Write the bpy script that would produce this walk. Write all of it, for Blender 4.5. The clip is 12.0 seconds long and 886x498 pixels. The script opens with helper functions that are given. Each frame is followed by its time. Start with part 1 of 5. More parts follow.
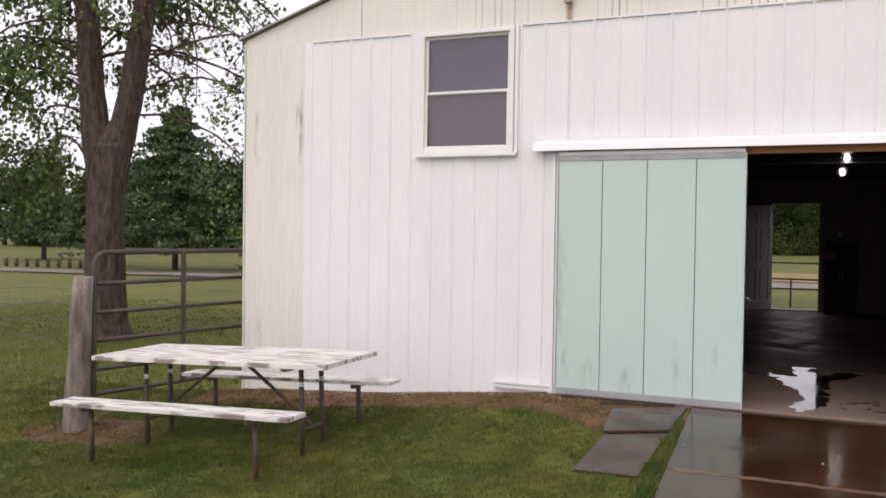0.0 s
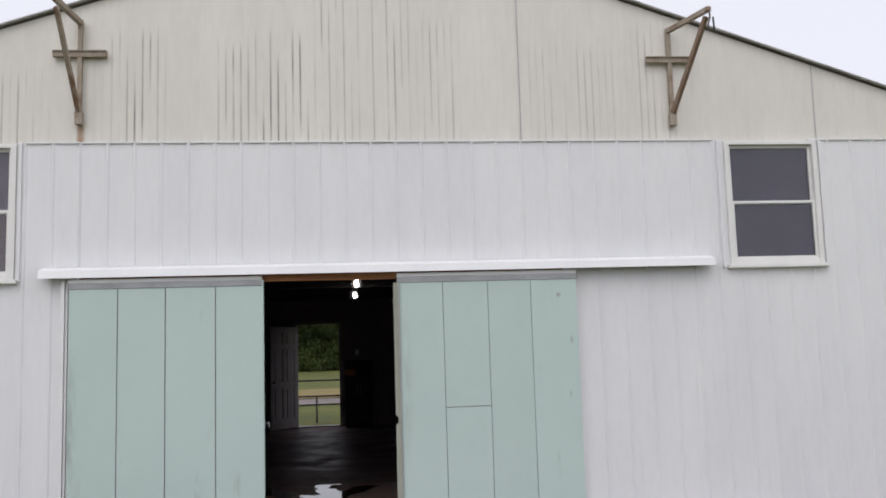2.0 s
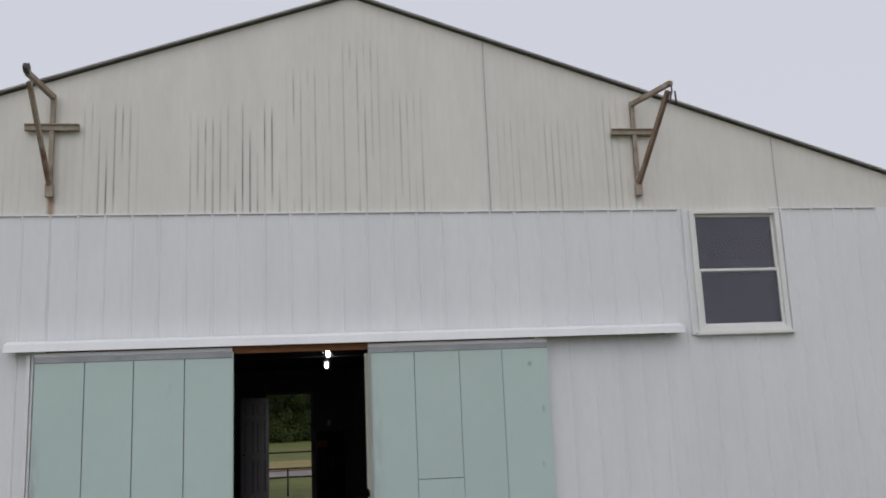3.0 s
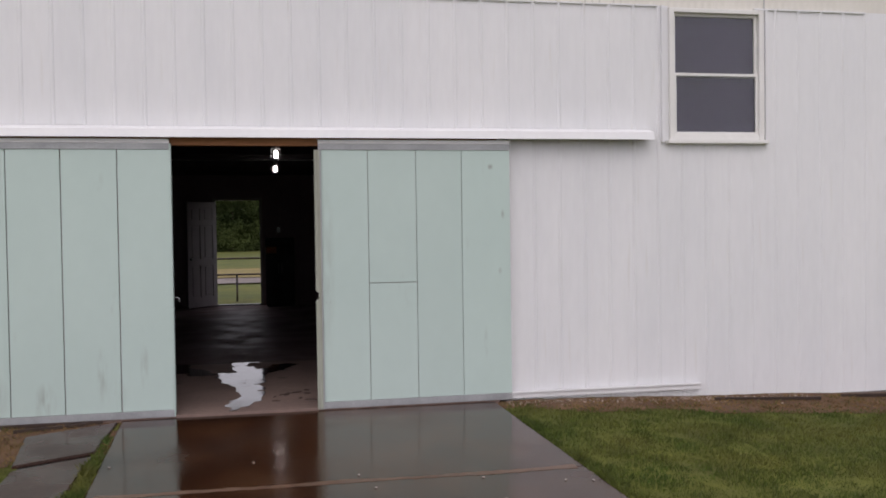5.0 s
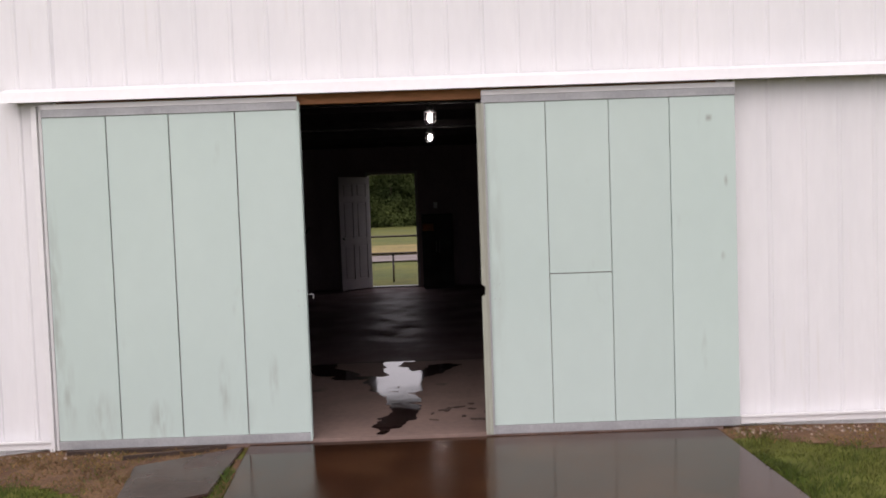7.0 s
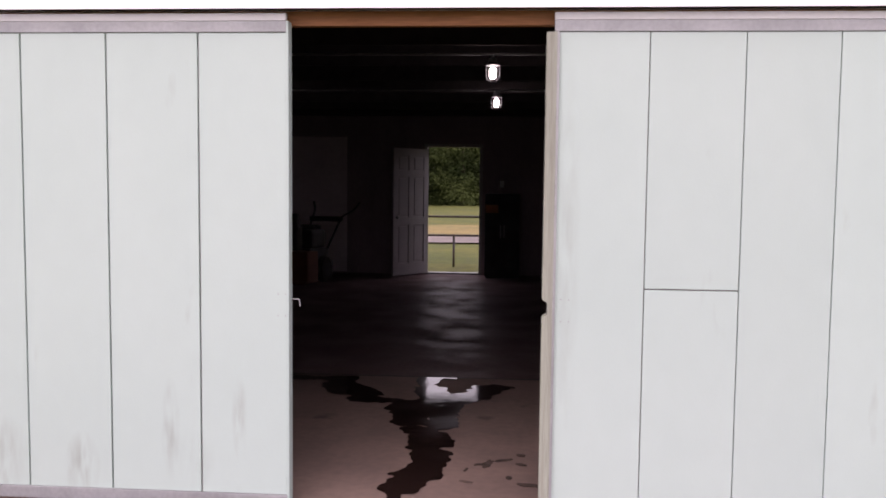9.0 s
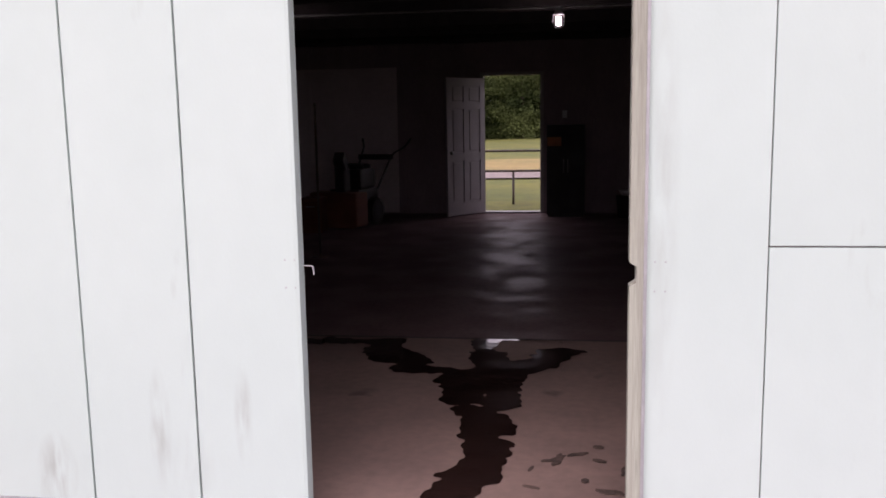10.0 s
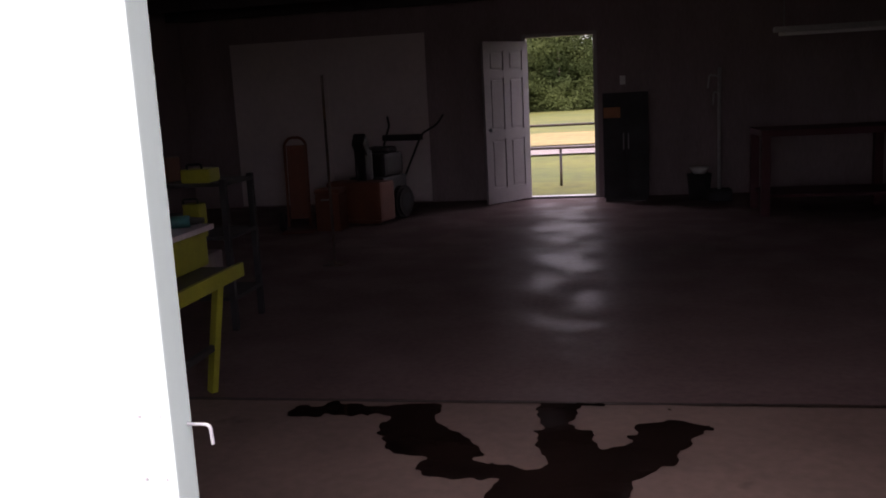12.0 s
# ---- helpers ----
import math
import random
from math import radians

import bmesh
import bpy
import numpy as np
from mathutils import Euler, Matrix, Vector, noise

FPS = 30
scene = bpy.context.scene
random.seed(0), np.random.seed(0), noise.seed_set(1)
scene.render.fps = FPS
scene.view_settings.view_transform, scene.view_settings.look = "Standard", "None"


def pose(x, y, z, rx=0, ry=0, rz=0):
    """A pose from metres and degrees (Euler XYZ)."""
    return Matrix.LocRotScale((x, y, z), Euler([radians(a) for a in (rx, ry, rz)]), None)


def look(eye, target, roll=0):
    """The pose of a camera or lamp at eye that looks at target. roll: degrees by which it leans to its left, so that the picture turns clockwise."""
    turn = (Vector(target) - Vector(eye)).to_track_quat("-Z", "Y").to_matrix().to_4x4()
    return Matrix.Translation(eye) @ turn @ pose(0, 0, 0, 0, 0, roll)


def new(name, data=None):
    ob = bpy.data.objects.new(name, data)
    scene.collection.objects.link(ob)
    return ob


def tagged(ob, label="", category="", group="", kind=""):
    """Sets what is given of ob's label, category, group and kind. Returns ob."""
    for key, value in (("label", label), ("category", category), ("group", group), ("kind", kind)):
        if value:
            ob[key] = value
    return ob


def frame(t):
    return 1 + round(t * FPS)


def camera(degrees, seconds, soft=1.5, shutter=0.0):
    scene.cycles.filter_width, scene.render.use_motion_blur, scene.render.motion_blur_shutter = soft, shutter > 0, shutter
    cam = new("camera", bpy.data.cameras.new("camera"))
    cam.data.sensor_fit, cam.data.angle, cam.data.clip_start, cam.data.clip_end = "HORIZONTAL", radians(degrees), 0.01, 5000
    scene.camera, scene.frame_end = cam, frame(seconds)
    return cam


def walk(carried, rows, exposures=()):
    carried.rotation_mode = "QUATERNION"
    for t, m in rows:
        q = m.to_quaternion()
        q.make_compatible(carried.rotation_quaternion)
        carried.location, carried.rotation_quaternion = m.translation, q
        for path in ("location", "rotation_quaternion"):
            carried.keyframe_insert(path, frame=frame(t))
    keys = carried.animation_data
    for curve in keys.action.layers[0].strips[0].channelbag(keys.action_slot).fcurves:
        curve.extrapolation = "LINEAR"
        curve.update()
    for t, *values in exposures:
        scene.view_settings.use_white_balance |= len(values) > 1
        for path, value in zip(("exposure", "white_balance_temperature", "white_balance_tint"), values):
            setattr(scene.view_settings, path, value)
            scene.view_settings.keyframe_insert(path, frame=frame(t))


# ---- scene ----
cam = camera(53.5, 12.0, soft=1.8)
PATH = [
    (0, (0.586, 0.591, 1.521), (-0.212, 2.424, 1.476), 0.8),
    (0.5, (0.586, 0.716, 1.48), (0.149, 2.667, 1.521), 0.9),
    (1, (0.66, 0.741, 1.485), (0.556, 2.737, 1.549), -0.4),
    (1.5, (0.707, 0.705, 1.55), (0.83, 2.697, 1.669), -1.0),
    (2, (0.713, 0.657, 1.588), (0.925, 2.633, 1.808), -1.7),
    (2.5, (0.728, 0.603, 1.61), (0.91, 2.554, 2.012), -2.5),
    (3, (0.729, 0.608, 1.609), (1.004, 2.555, 1.977), -2.4),
    (3.2, (0.733, 0.637, 1.606), (1.144, 2.574, 1.887), -2.5),
    (4.8, (0.802, 1.037, 1.505), (1.315, 2.97, 1.472), -0.5),
    (5, (0.773, 1.146, 1.501), (1.147, 3.11, 1.454), -0.8),
    (5.5, (0.753, 1.53, 1.488), (0.92, 3.52, 1.378), -3.1),
    (6, (0.798, 1.98, 1.496), (0.899, 3.966, 1.29), -2.5),
    (6.5, (0.786, 2.43, 1.51), (0.878, 4.421, 1.348), -1.7),
    (7, (0.802, 2.833, 1.524), (0.82, 4.83, 1.423), -2.0),
    (7.2, (0.815, 3.014, 1.523), (0.817, 5.013, 1.466), -1.4),
    (8.8, (0.94, 4.467, 1.495), (0.802, 6.455, 1.326), 0.7),
    (9, (0.942, 4.654, 1.499), (0.796, 6.643, 1.353), 0.6),
    (9.5, (0.927, 5.123, 1.479), (0.753, 7.103, 1.249), -0.7),
    (10, (0.896, 5.613, 1.479), (0.614, 7.571, 1.186), -1.0),
    (10.5, (0.81, 6.022, 1.496), (0.526, 7.977, 1.187), -1.4),
    (11, (0.786, 6.479, 1.485), (0.423, 8.421, 1.176), -2.6),
    (11.5, (0.7, 6.954, 1.475), (0.334, 8.89, 1.132), -1.7),
    (12, (0.59, 7.446, 1.442), (0.224, 9.382, 1.098), -3.0),
]
EXPOSURES = [(0.0, -0.02, 6900, 18), (0.6, 0.0, 6850, 18), (1.5, -0.23, 6600, 16), (2.4, -0.57, 6450, 12), (3.2, -0.87, 6400, 12), (4.8, -0.58, 6650, 17), (5.5, -0.16, 6850, 21), (6.5, -0.02, 7000, 22), (7.2, 0.0, 7000, 22), (8.8, 0.27, 7000, 34), (10.0, 0.56, 6950, 36), (11.0, 0.95, 6950, 37), (11.5, 1.28, 6950, 36), (12.0, 1.42, 6900, 34)]
walk(cam, [(t, look(eye, target, roll)) for t, eye, target, roll in PATH], EXPOSURES)

# ---- light ----
world = bpy.data.worlds.new("world")
scene.world = world
world.use_nodes = True
wn, wl = world.node_tree.nodes, world.node_tree.links
bg = wn["Background"]
sky = wn.new("ShaderNodeTexSky")
sky.sky_type, sky.sun_disc = "NISHITA", False
sky.sun_elevation, sky.sun_rotation = radians(55), radians(200)
sky.air_density, sky.dust_density, sky.ozone_density = 1.0, 6.0, 0.5
hs = wn.new("ShaderNodeHueSaturation")
hs.inputs["Saturation"].default_value = 0.16
cloud = wn.new("ShaderNodeMix")
cloud.data_type = "RGBA"
cloud.inputs[0].default_value = 0.8
cloud.inputs[7].default_value = (10.2, 10.6, 11.6, 1)
wl.new(sky.outputs["Color"], hs.inputs["Color"])
wl.new(hs.outputs["Color"], cloud.inputs[6])
wl.new(cloud.outputs[2], bg.inputs["Color"])
bg.inputs["Strength"].default_value = 0.127
sun = new("sun", bpy.data.lights.new("sun", "SUN"))
sun.data.energy, sun.data.angle, sun.data.color = 1.0, radians(60), (1.0, 0.97, 0.94)
sun.matrix_world = look((0, 0, 10), (1.5, 7.0, 2))


# ---- materials ----
def mat(name, color, rough=0.7, color2=None, scale=8.0, detail=5.0, stretch=(1, 1, 1), bump=0.0, bump_scale=60.0, metal=0.0, spec=0.5,
        rough2=None, fine=0.25, island=0.0, spots=None, spot_scale=2.0, spot_at=(0.55, 0.7), spot_stretch=(1, 1, 1), piece=0.0):
    """A surface with a broad and a fine variation of colour, grain in relief, and stains of a shape of their own."""
    m = bpy.data.materials.new(name)
    m.use_nodes = True
    n, l = m.node_tree.nodes, m.node_tree.links
    b = n["Principled BSDF"]
    b.inputs["Metallic"].default_value, b.inputs["Specular IOR Level"].default_value = metal, spec
    geo = n.new("ShaderNodeNewGeometry")

    def noise_at(s, d, st):
        mp = n.new("ShaderNodeMapping")
        mp.inputs["Scale"].default_value = st
        t = n.new("ShaderNodeTexNoise")
        t.inputs["Scale"].default_value, t.inputs["Detail"].default_value = s, d
        l.new(geo.outputs["Position"], mp.inputs["Vector"])
        l.new(mp.outputs["Vector"], t.inputs["Vector"])
        return t.outputs["Fac"]

    def ramp(fac, lo, hi):
        r = n.new("ShaderNodeMapRange")
        r.inputs["From Min"].default_value, r.inputs["From Max"].default_value = lo, hi
        l.new(fac, r.inputs["Value"])
        return r.outputs["Result"]

    def mix(fac, a, c, blend="MIX"):
        x = n.new("ShaderNodeMix")
        x.data_type, x.blend_type = "RGBA", blend
        if isinstance(fac, float):
            x.inputs[0].default_value = fac
        else:
            l.new(fac, x.inputs[0])
        for sock, v in ((x.inputs[6], a), (x.inputs[7], c)):
            if isinstance(v, tuple):
                sock.default_value = (*v, 1)
            else:
                l.new(v, sock)
        return x.outputs[2]

    c2 = color2 or tuple(v * 0.8 for v in color)
    broad = noise_at(scale, detail, stretch)
    col = mix(ramp(broad, 0.35, 0.68), color, c2)
    grain = noise_at(scale * 9, 4, stretch)
    gr = n.new("ShaderNodeMapRange")
    gr.inputs["From Min"].default_value, gr.inputs["From Max"].default_value = 0.25, 0.75
    gr.inputs["To Min"].default_value, gr.inputs["To Max"].default_value = 1 - fine, 1 + fine * 0.6
    l.new(grain, gr.inputs["Value"])
    col = mix(1.0, col, gr.outputs["Result"], "MULTIPLY")
    if island or piece:
        if island:
            src = geo.outputs["Random Per Island"]
        else:
            src = n.new("ShaderNodeObjectInfo").outputs["Random"]
        k = n.new("ShaderNodeMapRange")
        k.inputs["To Min"].default_value, k.inputs["To Max"].default_value = 1 - (island or piece), 1 + (island or piece)
        l.new(src, k.inputs["Value"])
        col = mix(1.0, col, k.outputs["Result"], "MULTIPLY")
    if spots:
        col = mix(ramp(noise_at(spot_scale, 6, spot_stretch), *spot_at), col, spots)
    l.new(col, b.inputs["Base Color"])
    if rough2 is None:
        b.inputs["Roughness"].default_value = rough
    else:
        k = n.new("ShaderNodeMapRange")
        k.inputs["From Min"].default_value, k.inputs["From Max"].default_value = 0.4, 0.62
        k.inputs["To Min"].default_value, k.inputs["To Max"].default_value = rough, rough2
        l.new(noise_at(scale * 0.7, 4, stretch), k.inputs["Value"])
        l.new(k.outputs["Result"], b.inputs["Roughness"])
    if bump:
        bp = n.new("ShaderNodeBump")
        bp.inputs["Strength"].default_value, bp.inputs["Distance"].default_value = bump, 0.01
        l.new(noise_at(bump_scale, 4, stretch), bp.inputs["Height"])
        l.new(bp.outputs["Normal"], b.inputs["Normal"])
    return m


def glow(name, color, strength):
    m = bpy.data.materials.new(name)
    m.use_nodes = True
    b = m.node_tree.nodes["Principled BSDF"]
    b.inputs["Base Color"].default_value = (*color, 1)
    b.inputs["Emission Color"].default_value = (*color, 1)
    b.inputs["Emission Strength"].default_value = strength
    return m


def glass(name, color=(1, 1, 1), rough=0.0):
    m = bpy.data.materials.new(name)
    m.use_nodes = True
    b = m.node_tree.nodes["Principled BSDF"]
    b.inputs["Base Color"].default_value = (*color, 1)
    b.inputs["Transmission Weight"].default_value, b.inputs["Roughness"].default_value, b.inputs["IOR"].default_value = 1.0, rough, 1.5
    return m


M_WHITE = mat("white_painted_steel", (0.80, 0.80, 0.81), 0.42, (0.755, 0.76, 0.775), 1.2, 5, (2, 1, 0.5), 0.05, 40, fine=0.025,
              spots=(0.68, 0.66, 0.62), spot_scale=3.0, spot_at=(0.62, 0.9), spot_stretch=(6, 1, 0.4))
M_CREAM = mat("weathered_cream_steel", (0.75, 0.72, 0.66), 0.5, (0.69, 0.655, 0.595), 1.0, 6, (3, 1, 0.3), 0.1, 50, fine=0.08,
              spots=(0.30, 0.26, 0.21), spot_scale=1.6, spot_at=(0.64, 0.84), spot_stretch=(5, 1, 0.6))
M_MINT = mat("mint_painted_plywood", (0.518, 0.634, 0.592), 0.55, (0.488, 0.606, 0.565), 1.1, 6, (1, 1, 0.7), 0.04, 90, fine=0.015, piece=0.025,
             spots=(0.37, 0.43, 0.395), spot_scale=2.0, spot_at=(0.66, 0.86), spot_stretch=(3, 1, 0.8))
M_GALV = mat("galvanised_steel", (0.42, 0.43, 0.44), 0.5, (0.34, 0.35, 0.36), 6, 5, (1, 1, 1), 0.05, 60, metal=0.3, fine=0.12)
M_TRIMW = mat("white_trim_paint", (0.82, 0.82, 0.82), 0.35, (0.78, 0.78, 0.79), 3, 4, fine=0.03)
M_SASH = mat("cream_vinyl_frame", (0.80, 0.79, 0.765), 0.4, (0.76, 0.75, 0.725), 5, 4, fine=0.03)
M_GLASS = glass("window_glass", (0.86, 0.86, 0.9))
M_WOODNEW = mat("raw_pine_header", (0.50, 0.215, 0.088), 0.6, (0.40, 0.16, 0.064), 3, 6, (0.4, 6, 6), 0.15, 40)
M_WOODOLD = mat("bare_grey_lumber", (0.40, 0.425, 0.35), 0.8, (0.31, 0.315, 0.262), 3, 6, (14, 14, 0.35), 0.3, 40, spots=(0.20, 0.13, 0.08), spot_scale=3, spot_at=(0.6, 0.72), spot_stretch=(9, 9, 0.6))
M_DARKWOOD = mat("dark_barn_lumber", (0.335, 0.265, 0.278), 0.85, (0.285, 0.226, 0.237), 2, 5, (2, 2, 0.6), 0.1, 40, fine=0.12)
M_RAKE = mat("dull_grey_trim_steel", (0.60, 0.59, 0.60), 0.6, (0.42, 0.41, 0.42), 4, 5, (1, 1, 1), fine=0.12)
M_ROOF = mat("grey_roof_steel", (0.38, 0.37, 0.36), 0.6, (0.3, 0.29, 0.28), 3, 5, metal=0.1)
M_CONC_WET = mat("wet_concrete", (0.056, 0.024, 0.012), 0.045, (0.022, 0.010, 0.006), 0.9, 7, (1, 1, 1), 0.07, 38, rough2=0.30, fine=0.25,
                 spots=(0.082, 0.039, 0.020), spot_scale=1.7, spot_at=(0.5, 0.82))
M_FLOOR_DRY = mat("dry_concrete_floor", (0.235, 0.163, 0.136), 0.7, (0.18, 0.124, 0.105), 2.2, 6, (1, 1, 1), 0.12, 60, fine=0.15,
                  spots=(0.10, 0.066, 0.054), spot_scale=3.1, spot_at=(0.66, 0.74))
M_FLOOR = mat("sealed_dark_concrete_floor", (0.185, 0.13, 0.128), 0.33, (0.165, 0.116, 0.114), 2.6, 7, (1, 1, 1), 0.2, 13, rough2=0.58, fine=0.15, spec=0.008)
M_PUDDLE = mat("water_soaked_concrete", (0.022, 0.012, 0.010), 0.03, (0.014, 0.008, 0.007), 4, 5, (1, 1, 1), 0.045, 16, rough2=0.12, fine=0.2)
M_SOIL = mat("grassy_ground", (0.068, 0.086, 0.006), 0.95, (0.112, 0.112, 0.009), 0.35, 7, (1, 1, 1), 0.5, 25, fine=0.35)
M_DIRT = mat("bare_brown_dirt", (0.092, 0.044, 0.022), 0.95, (0.165, 0.09, 0.042), 5, 7, (1, 1, 1), 0.7, 40, fine=0.45)
M_ROAD = mat("pale_gravel_road", (0.215, 0.178, 0.165), 0.9, (0.165, 0.137, 0.128), 0.8, 6, (1, 1, 1), 0.4, 30, fine=0.3)
M_GRASS = mat("grass_blades", (0.045, 0.088, 0.005), 0.75, (0.115, 0.112, 0.017), 1.3, 7, (1, 1, 1), fine=0.3, island=0.32)
M_MEADOW = mat("meadow_blades", (0.105, 0.14, 0.012), 0.75, (0.14, 0.158, 0.016), 0.5, 6, (1, 1, 1), fine=0.2, island=0.2)
M_DEADGRASS = mat("dead_grass_blades", (0.23, 0.145, 0.05), 0.85, (0.12, 0.07, 0.03), 2.5, 5, (1, 1, 1), fine=0.2, island=0.4)
M_BARK = mat("grey_brown_bark", (0.105, 0.072, 0.058), 0.95, (0.034, 0.023, 0.019), 5.5, 8, (2.6, 2.6, 0.9), 1.0, 22, fine=0.45)
M_ROT = mat("rotten_wet_wood", (0.028, 0.015, 0.010), 0.6, (0.05, 0.028, 0.018), 6, 6, (1, 4, 4), 0.5, 30, fine=0.3)
M_LEAF = mat("tree_leaves", (0.065, 0.105, 0.022), 0.6, (0.12, 0.17, 0.04), 0.6, 4, (1, 1, 1), fine=0.1, island=0.4)
M_CEDAR = mat("conifer_foliage", (0.038, 0.064, 0.025), 0.8, (0.078, 0.115, 0.04), 0.5, 4, (1, 1, 1), fine=0.2, island=0.4)
M_STEEL_RUST = mat("rusty_painted_pipe", (0.085, 0.07, 0.065), 0.65, (0.13, 0.09, 0.07), 6, 6, (2, 2, 1), 0.2, 60, metal=0.2, spots=(0.2, 0.1, 0.05), spot_scale=4)
M_PIPE = mat("dark_gate_pipe", (0.06, 0.055, 0.055), 0.5, (0.1, 0.075, 0.06), 5, 6, (1, 1, 1), 0.15, 60, metal=0.4)
M_PEEL = mat("peeling_white_boards", (0.72, 0.71, 0.68), 0.65, (0.64, 0.62, 0.58), 4, 6, (0.6, 5, 1), 0.25, 40, fine=0.1,
             spots=(0.24, 0.20, 0.18), spot_scale=8.0, spot_at=(0.515, 0.60), spot_stretch=(0.45, 4, 1))


def streaked(name):
    """Cream steel down which rain has drawn thin dark lines, thick in some places and absent in others."""
    m = mat(name, (0.755, 0.725, 0.665), 0.5, (0.70, 0.672, 0.615), 0.9, 6, (2, 1, 0.5), 0.06, 50, fine=0.04)
    n, l = m.node_tree.nodes, m.node_tree.links
    b = n["Principled BSDF"]
    col = b.inputs["Base Color"].links[0].from_socket
    geo = n.new("ShaderNodeNewGeometry")

    def field(scale, stretch, lo, hi, detail, shift=0.0):
        mp = n.new("ShaderNodeMapping")
        mp.inputs["Scale"].default_value = stretch
        mp.inputs["Location"].default_value = (shift, shift, shift)
        t = n.new("ShaderNodeTexNoise")
        t.inputs["Scale"].default_value, t.inputs["Detail"].default_value = scale, detail
        r = n.new("ShaderNodeMapRange")
        r.inputs["From Min"].default_value, r.inputs["From Max"].default_value = lo, hi
        l.new(geo.outputs["Position"], mp.inputs["Vector"])
        l.new(mp.outputs["Vector"], t.inputs["Vector"])
        l.new(t.outputs["Fac"], r.inputs["Value"])
        return r.outputs["Result"]

    def times(a, c):
        x = n.new("ShaderNodeMath")
        x.operation, x.use_clamp = "MULTIPLY", True
        l.new(a, x.inputs[0])
        if isinstance(c, float):
            x.inputs[1].default_value = c
        else:
            l.new(c, x.inputs[1])
        return x.outputs[0]

    # one thin line in each groove of the corrugation, begun and ended at its own height
    sep = n.new("ShaderNodeSeparateXYZ")
    l.new(geo.outputs["Position"], sep.inputs[0])

    def calc(op, a, c):
        x = n.new("ShaderNodeMath")
        x.operation = op
        for sock, v in ((x.inputs[0], a), (x.inputs[1], c)):
            if isinstance(v, (int, float)):
                sock.default_value = v
            else:
                l.new(v, sock)
        return x.outputs[0]

    u = calc("DIVIDE", sep.outputs[0], 0.0677)
    off = calc("ABSOLUTE", calc("SUBTRACT", calc("FRACT", calc("ADD", u, 0.25), 0.0), 0.0), 0.0)
    line = calc("SMOOTH_MIN", calc("ABSOLUTE", calc("SUBTRACT", off, 0.5), 0.0), 1.0)
    r = n.new("ShaderNodeMapRange")
    r.inputs["From Min"].default_value, r.inputs["From Max"].default_value = 0.16, 0.05
    l.new(line, r.inputs["Value"])
    cell = n.new("ShaderNodeCombineXYZ")
    l.new(calc("MULTIPLY", calc("FLOOR", calc("ADD", u, 0.25), 0.0), 3.7), cell.inputs[0])
    l.new(calc("MULTIPLY", sep.outputs[2], 0.9), cell.inputs[2])
    t = n.new("ShaderNodeTexNoise")
    t.inputs["Scale"].default_value, t.inputs["Detail"].default_value = 1.0, 3
    l.new(cell.outputs[0], t.inputs["Vector"])
    own = n.new("ShaderNodeMapRange")
    own.inputs["From Min"].default_value, own.inputs["From Max"].default_value = 0.40, 0.62
    l.new(t.outputs["Fac"], own.inputs["Value"])
    # where the runs lie: middle, half width, height at which they begin, strength
    start = calc("ADD", sep.outputs[2], calc("MULTIPLY", t.outputs["Fac"], 0.55))
    where = None
    for mid, half, top, strength in ((-2.4, 0.42, 4.45, 0.55), (-1.17, 0.22, 4.85, 1.0), (-0.33, 0.16, 4.72, 1.0), (0.13, 0.27, 4.85, 1.0), (0.62, 0.2, 5.2, 0.8),
                                     (1.12, 0.17, 5.5, 0.8), (1.6, 0.2, 5.0, 0.45), (2.9, 0.45, 4.75, 0.4), (3.68, 0.2, 4.95, 0.7)):
        near = n.new("ShaderNodeMapRange")
        near.inputs["From Min"].default_value, near.inputs["From Max"].default_value = half * 1.3, half * 0.6
        near.inputs["To Max"].default_value = strength
        l.new(calc("ABSOLUTE", calc("SUBTRACT", sep.outputs[0], mid), 0.0), near.inputs["Value"])
        below = n.new("ShaderNodeMapRange")
        below.inputs["From Min"].default_value, below.inputs["From Max"].default_value = top + 0.04, top - 0.12
        l.new(start, below.inputs["Value"])
        one = times(near.outputs["Result"], below.outputs["Result"])
        where = one if where is None else calc("MAXIMUM", where, one)
    fac = times(times(times(r.outputs["Result"], own.outputs["Result"]), where), 0.8)
    x = n.new("ShaderNodeMix")
    x.data_type = "RGBA"
    x.inputs[7].default_value = (0.13, 0.115, 0.10, 1)
    l.new(fac, x.inputs[0])
    l.new(col, x.inputs[6])
    # a rust run below the foot of one hoist arm
    side = n.new("ShaderNodeMapRange")
    side.inputs["From Min"].default_value, side.inputs["From Max"].default_value = 0.045, 0.015
    l.new(calc("ABSOLUTE", calc("ADD", sep.outputs[0], 1.672), 0.0), side.inputs["Value"])
    drop = n.new("ShaderNodeMapRange")
    drop.inputs["From Min"].default_value, drop.inputs["From Max"].default_value = 3.69, 3.64
    drop.inputs["To Max"].default_value = 0.75
    l.new(sep.outputs[2], drop.inputs["Value"])
    rust = n.new("ShaderNodeMix")
    rust.data_type = "RGBA"
    rust.inputs[7].default_value = (0.30, 0.145, 0.05, 1)
    l.new(times(times(side.outputs["Result"], drop.outputs["Result"]), field(9.0, (3, 1, 0.5), 0.30, 0.55, 4)), rust.inputs[0])
    l.new(x.outputs[2], rust.inputs[6])
    l.new(rust.outputs[2], b.inputs["Base Color"])
    return m


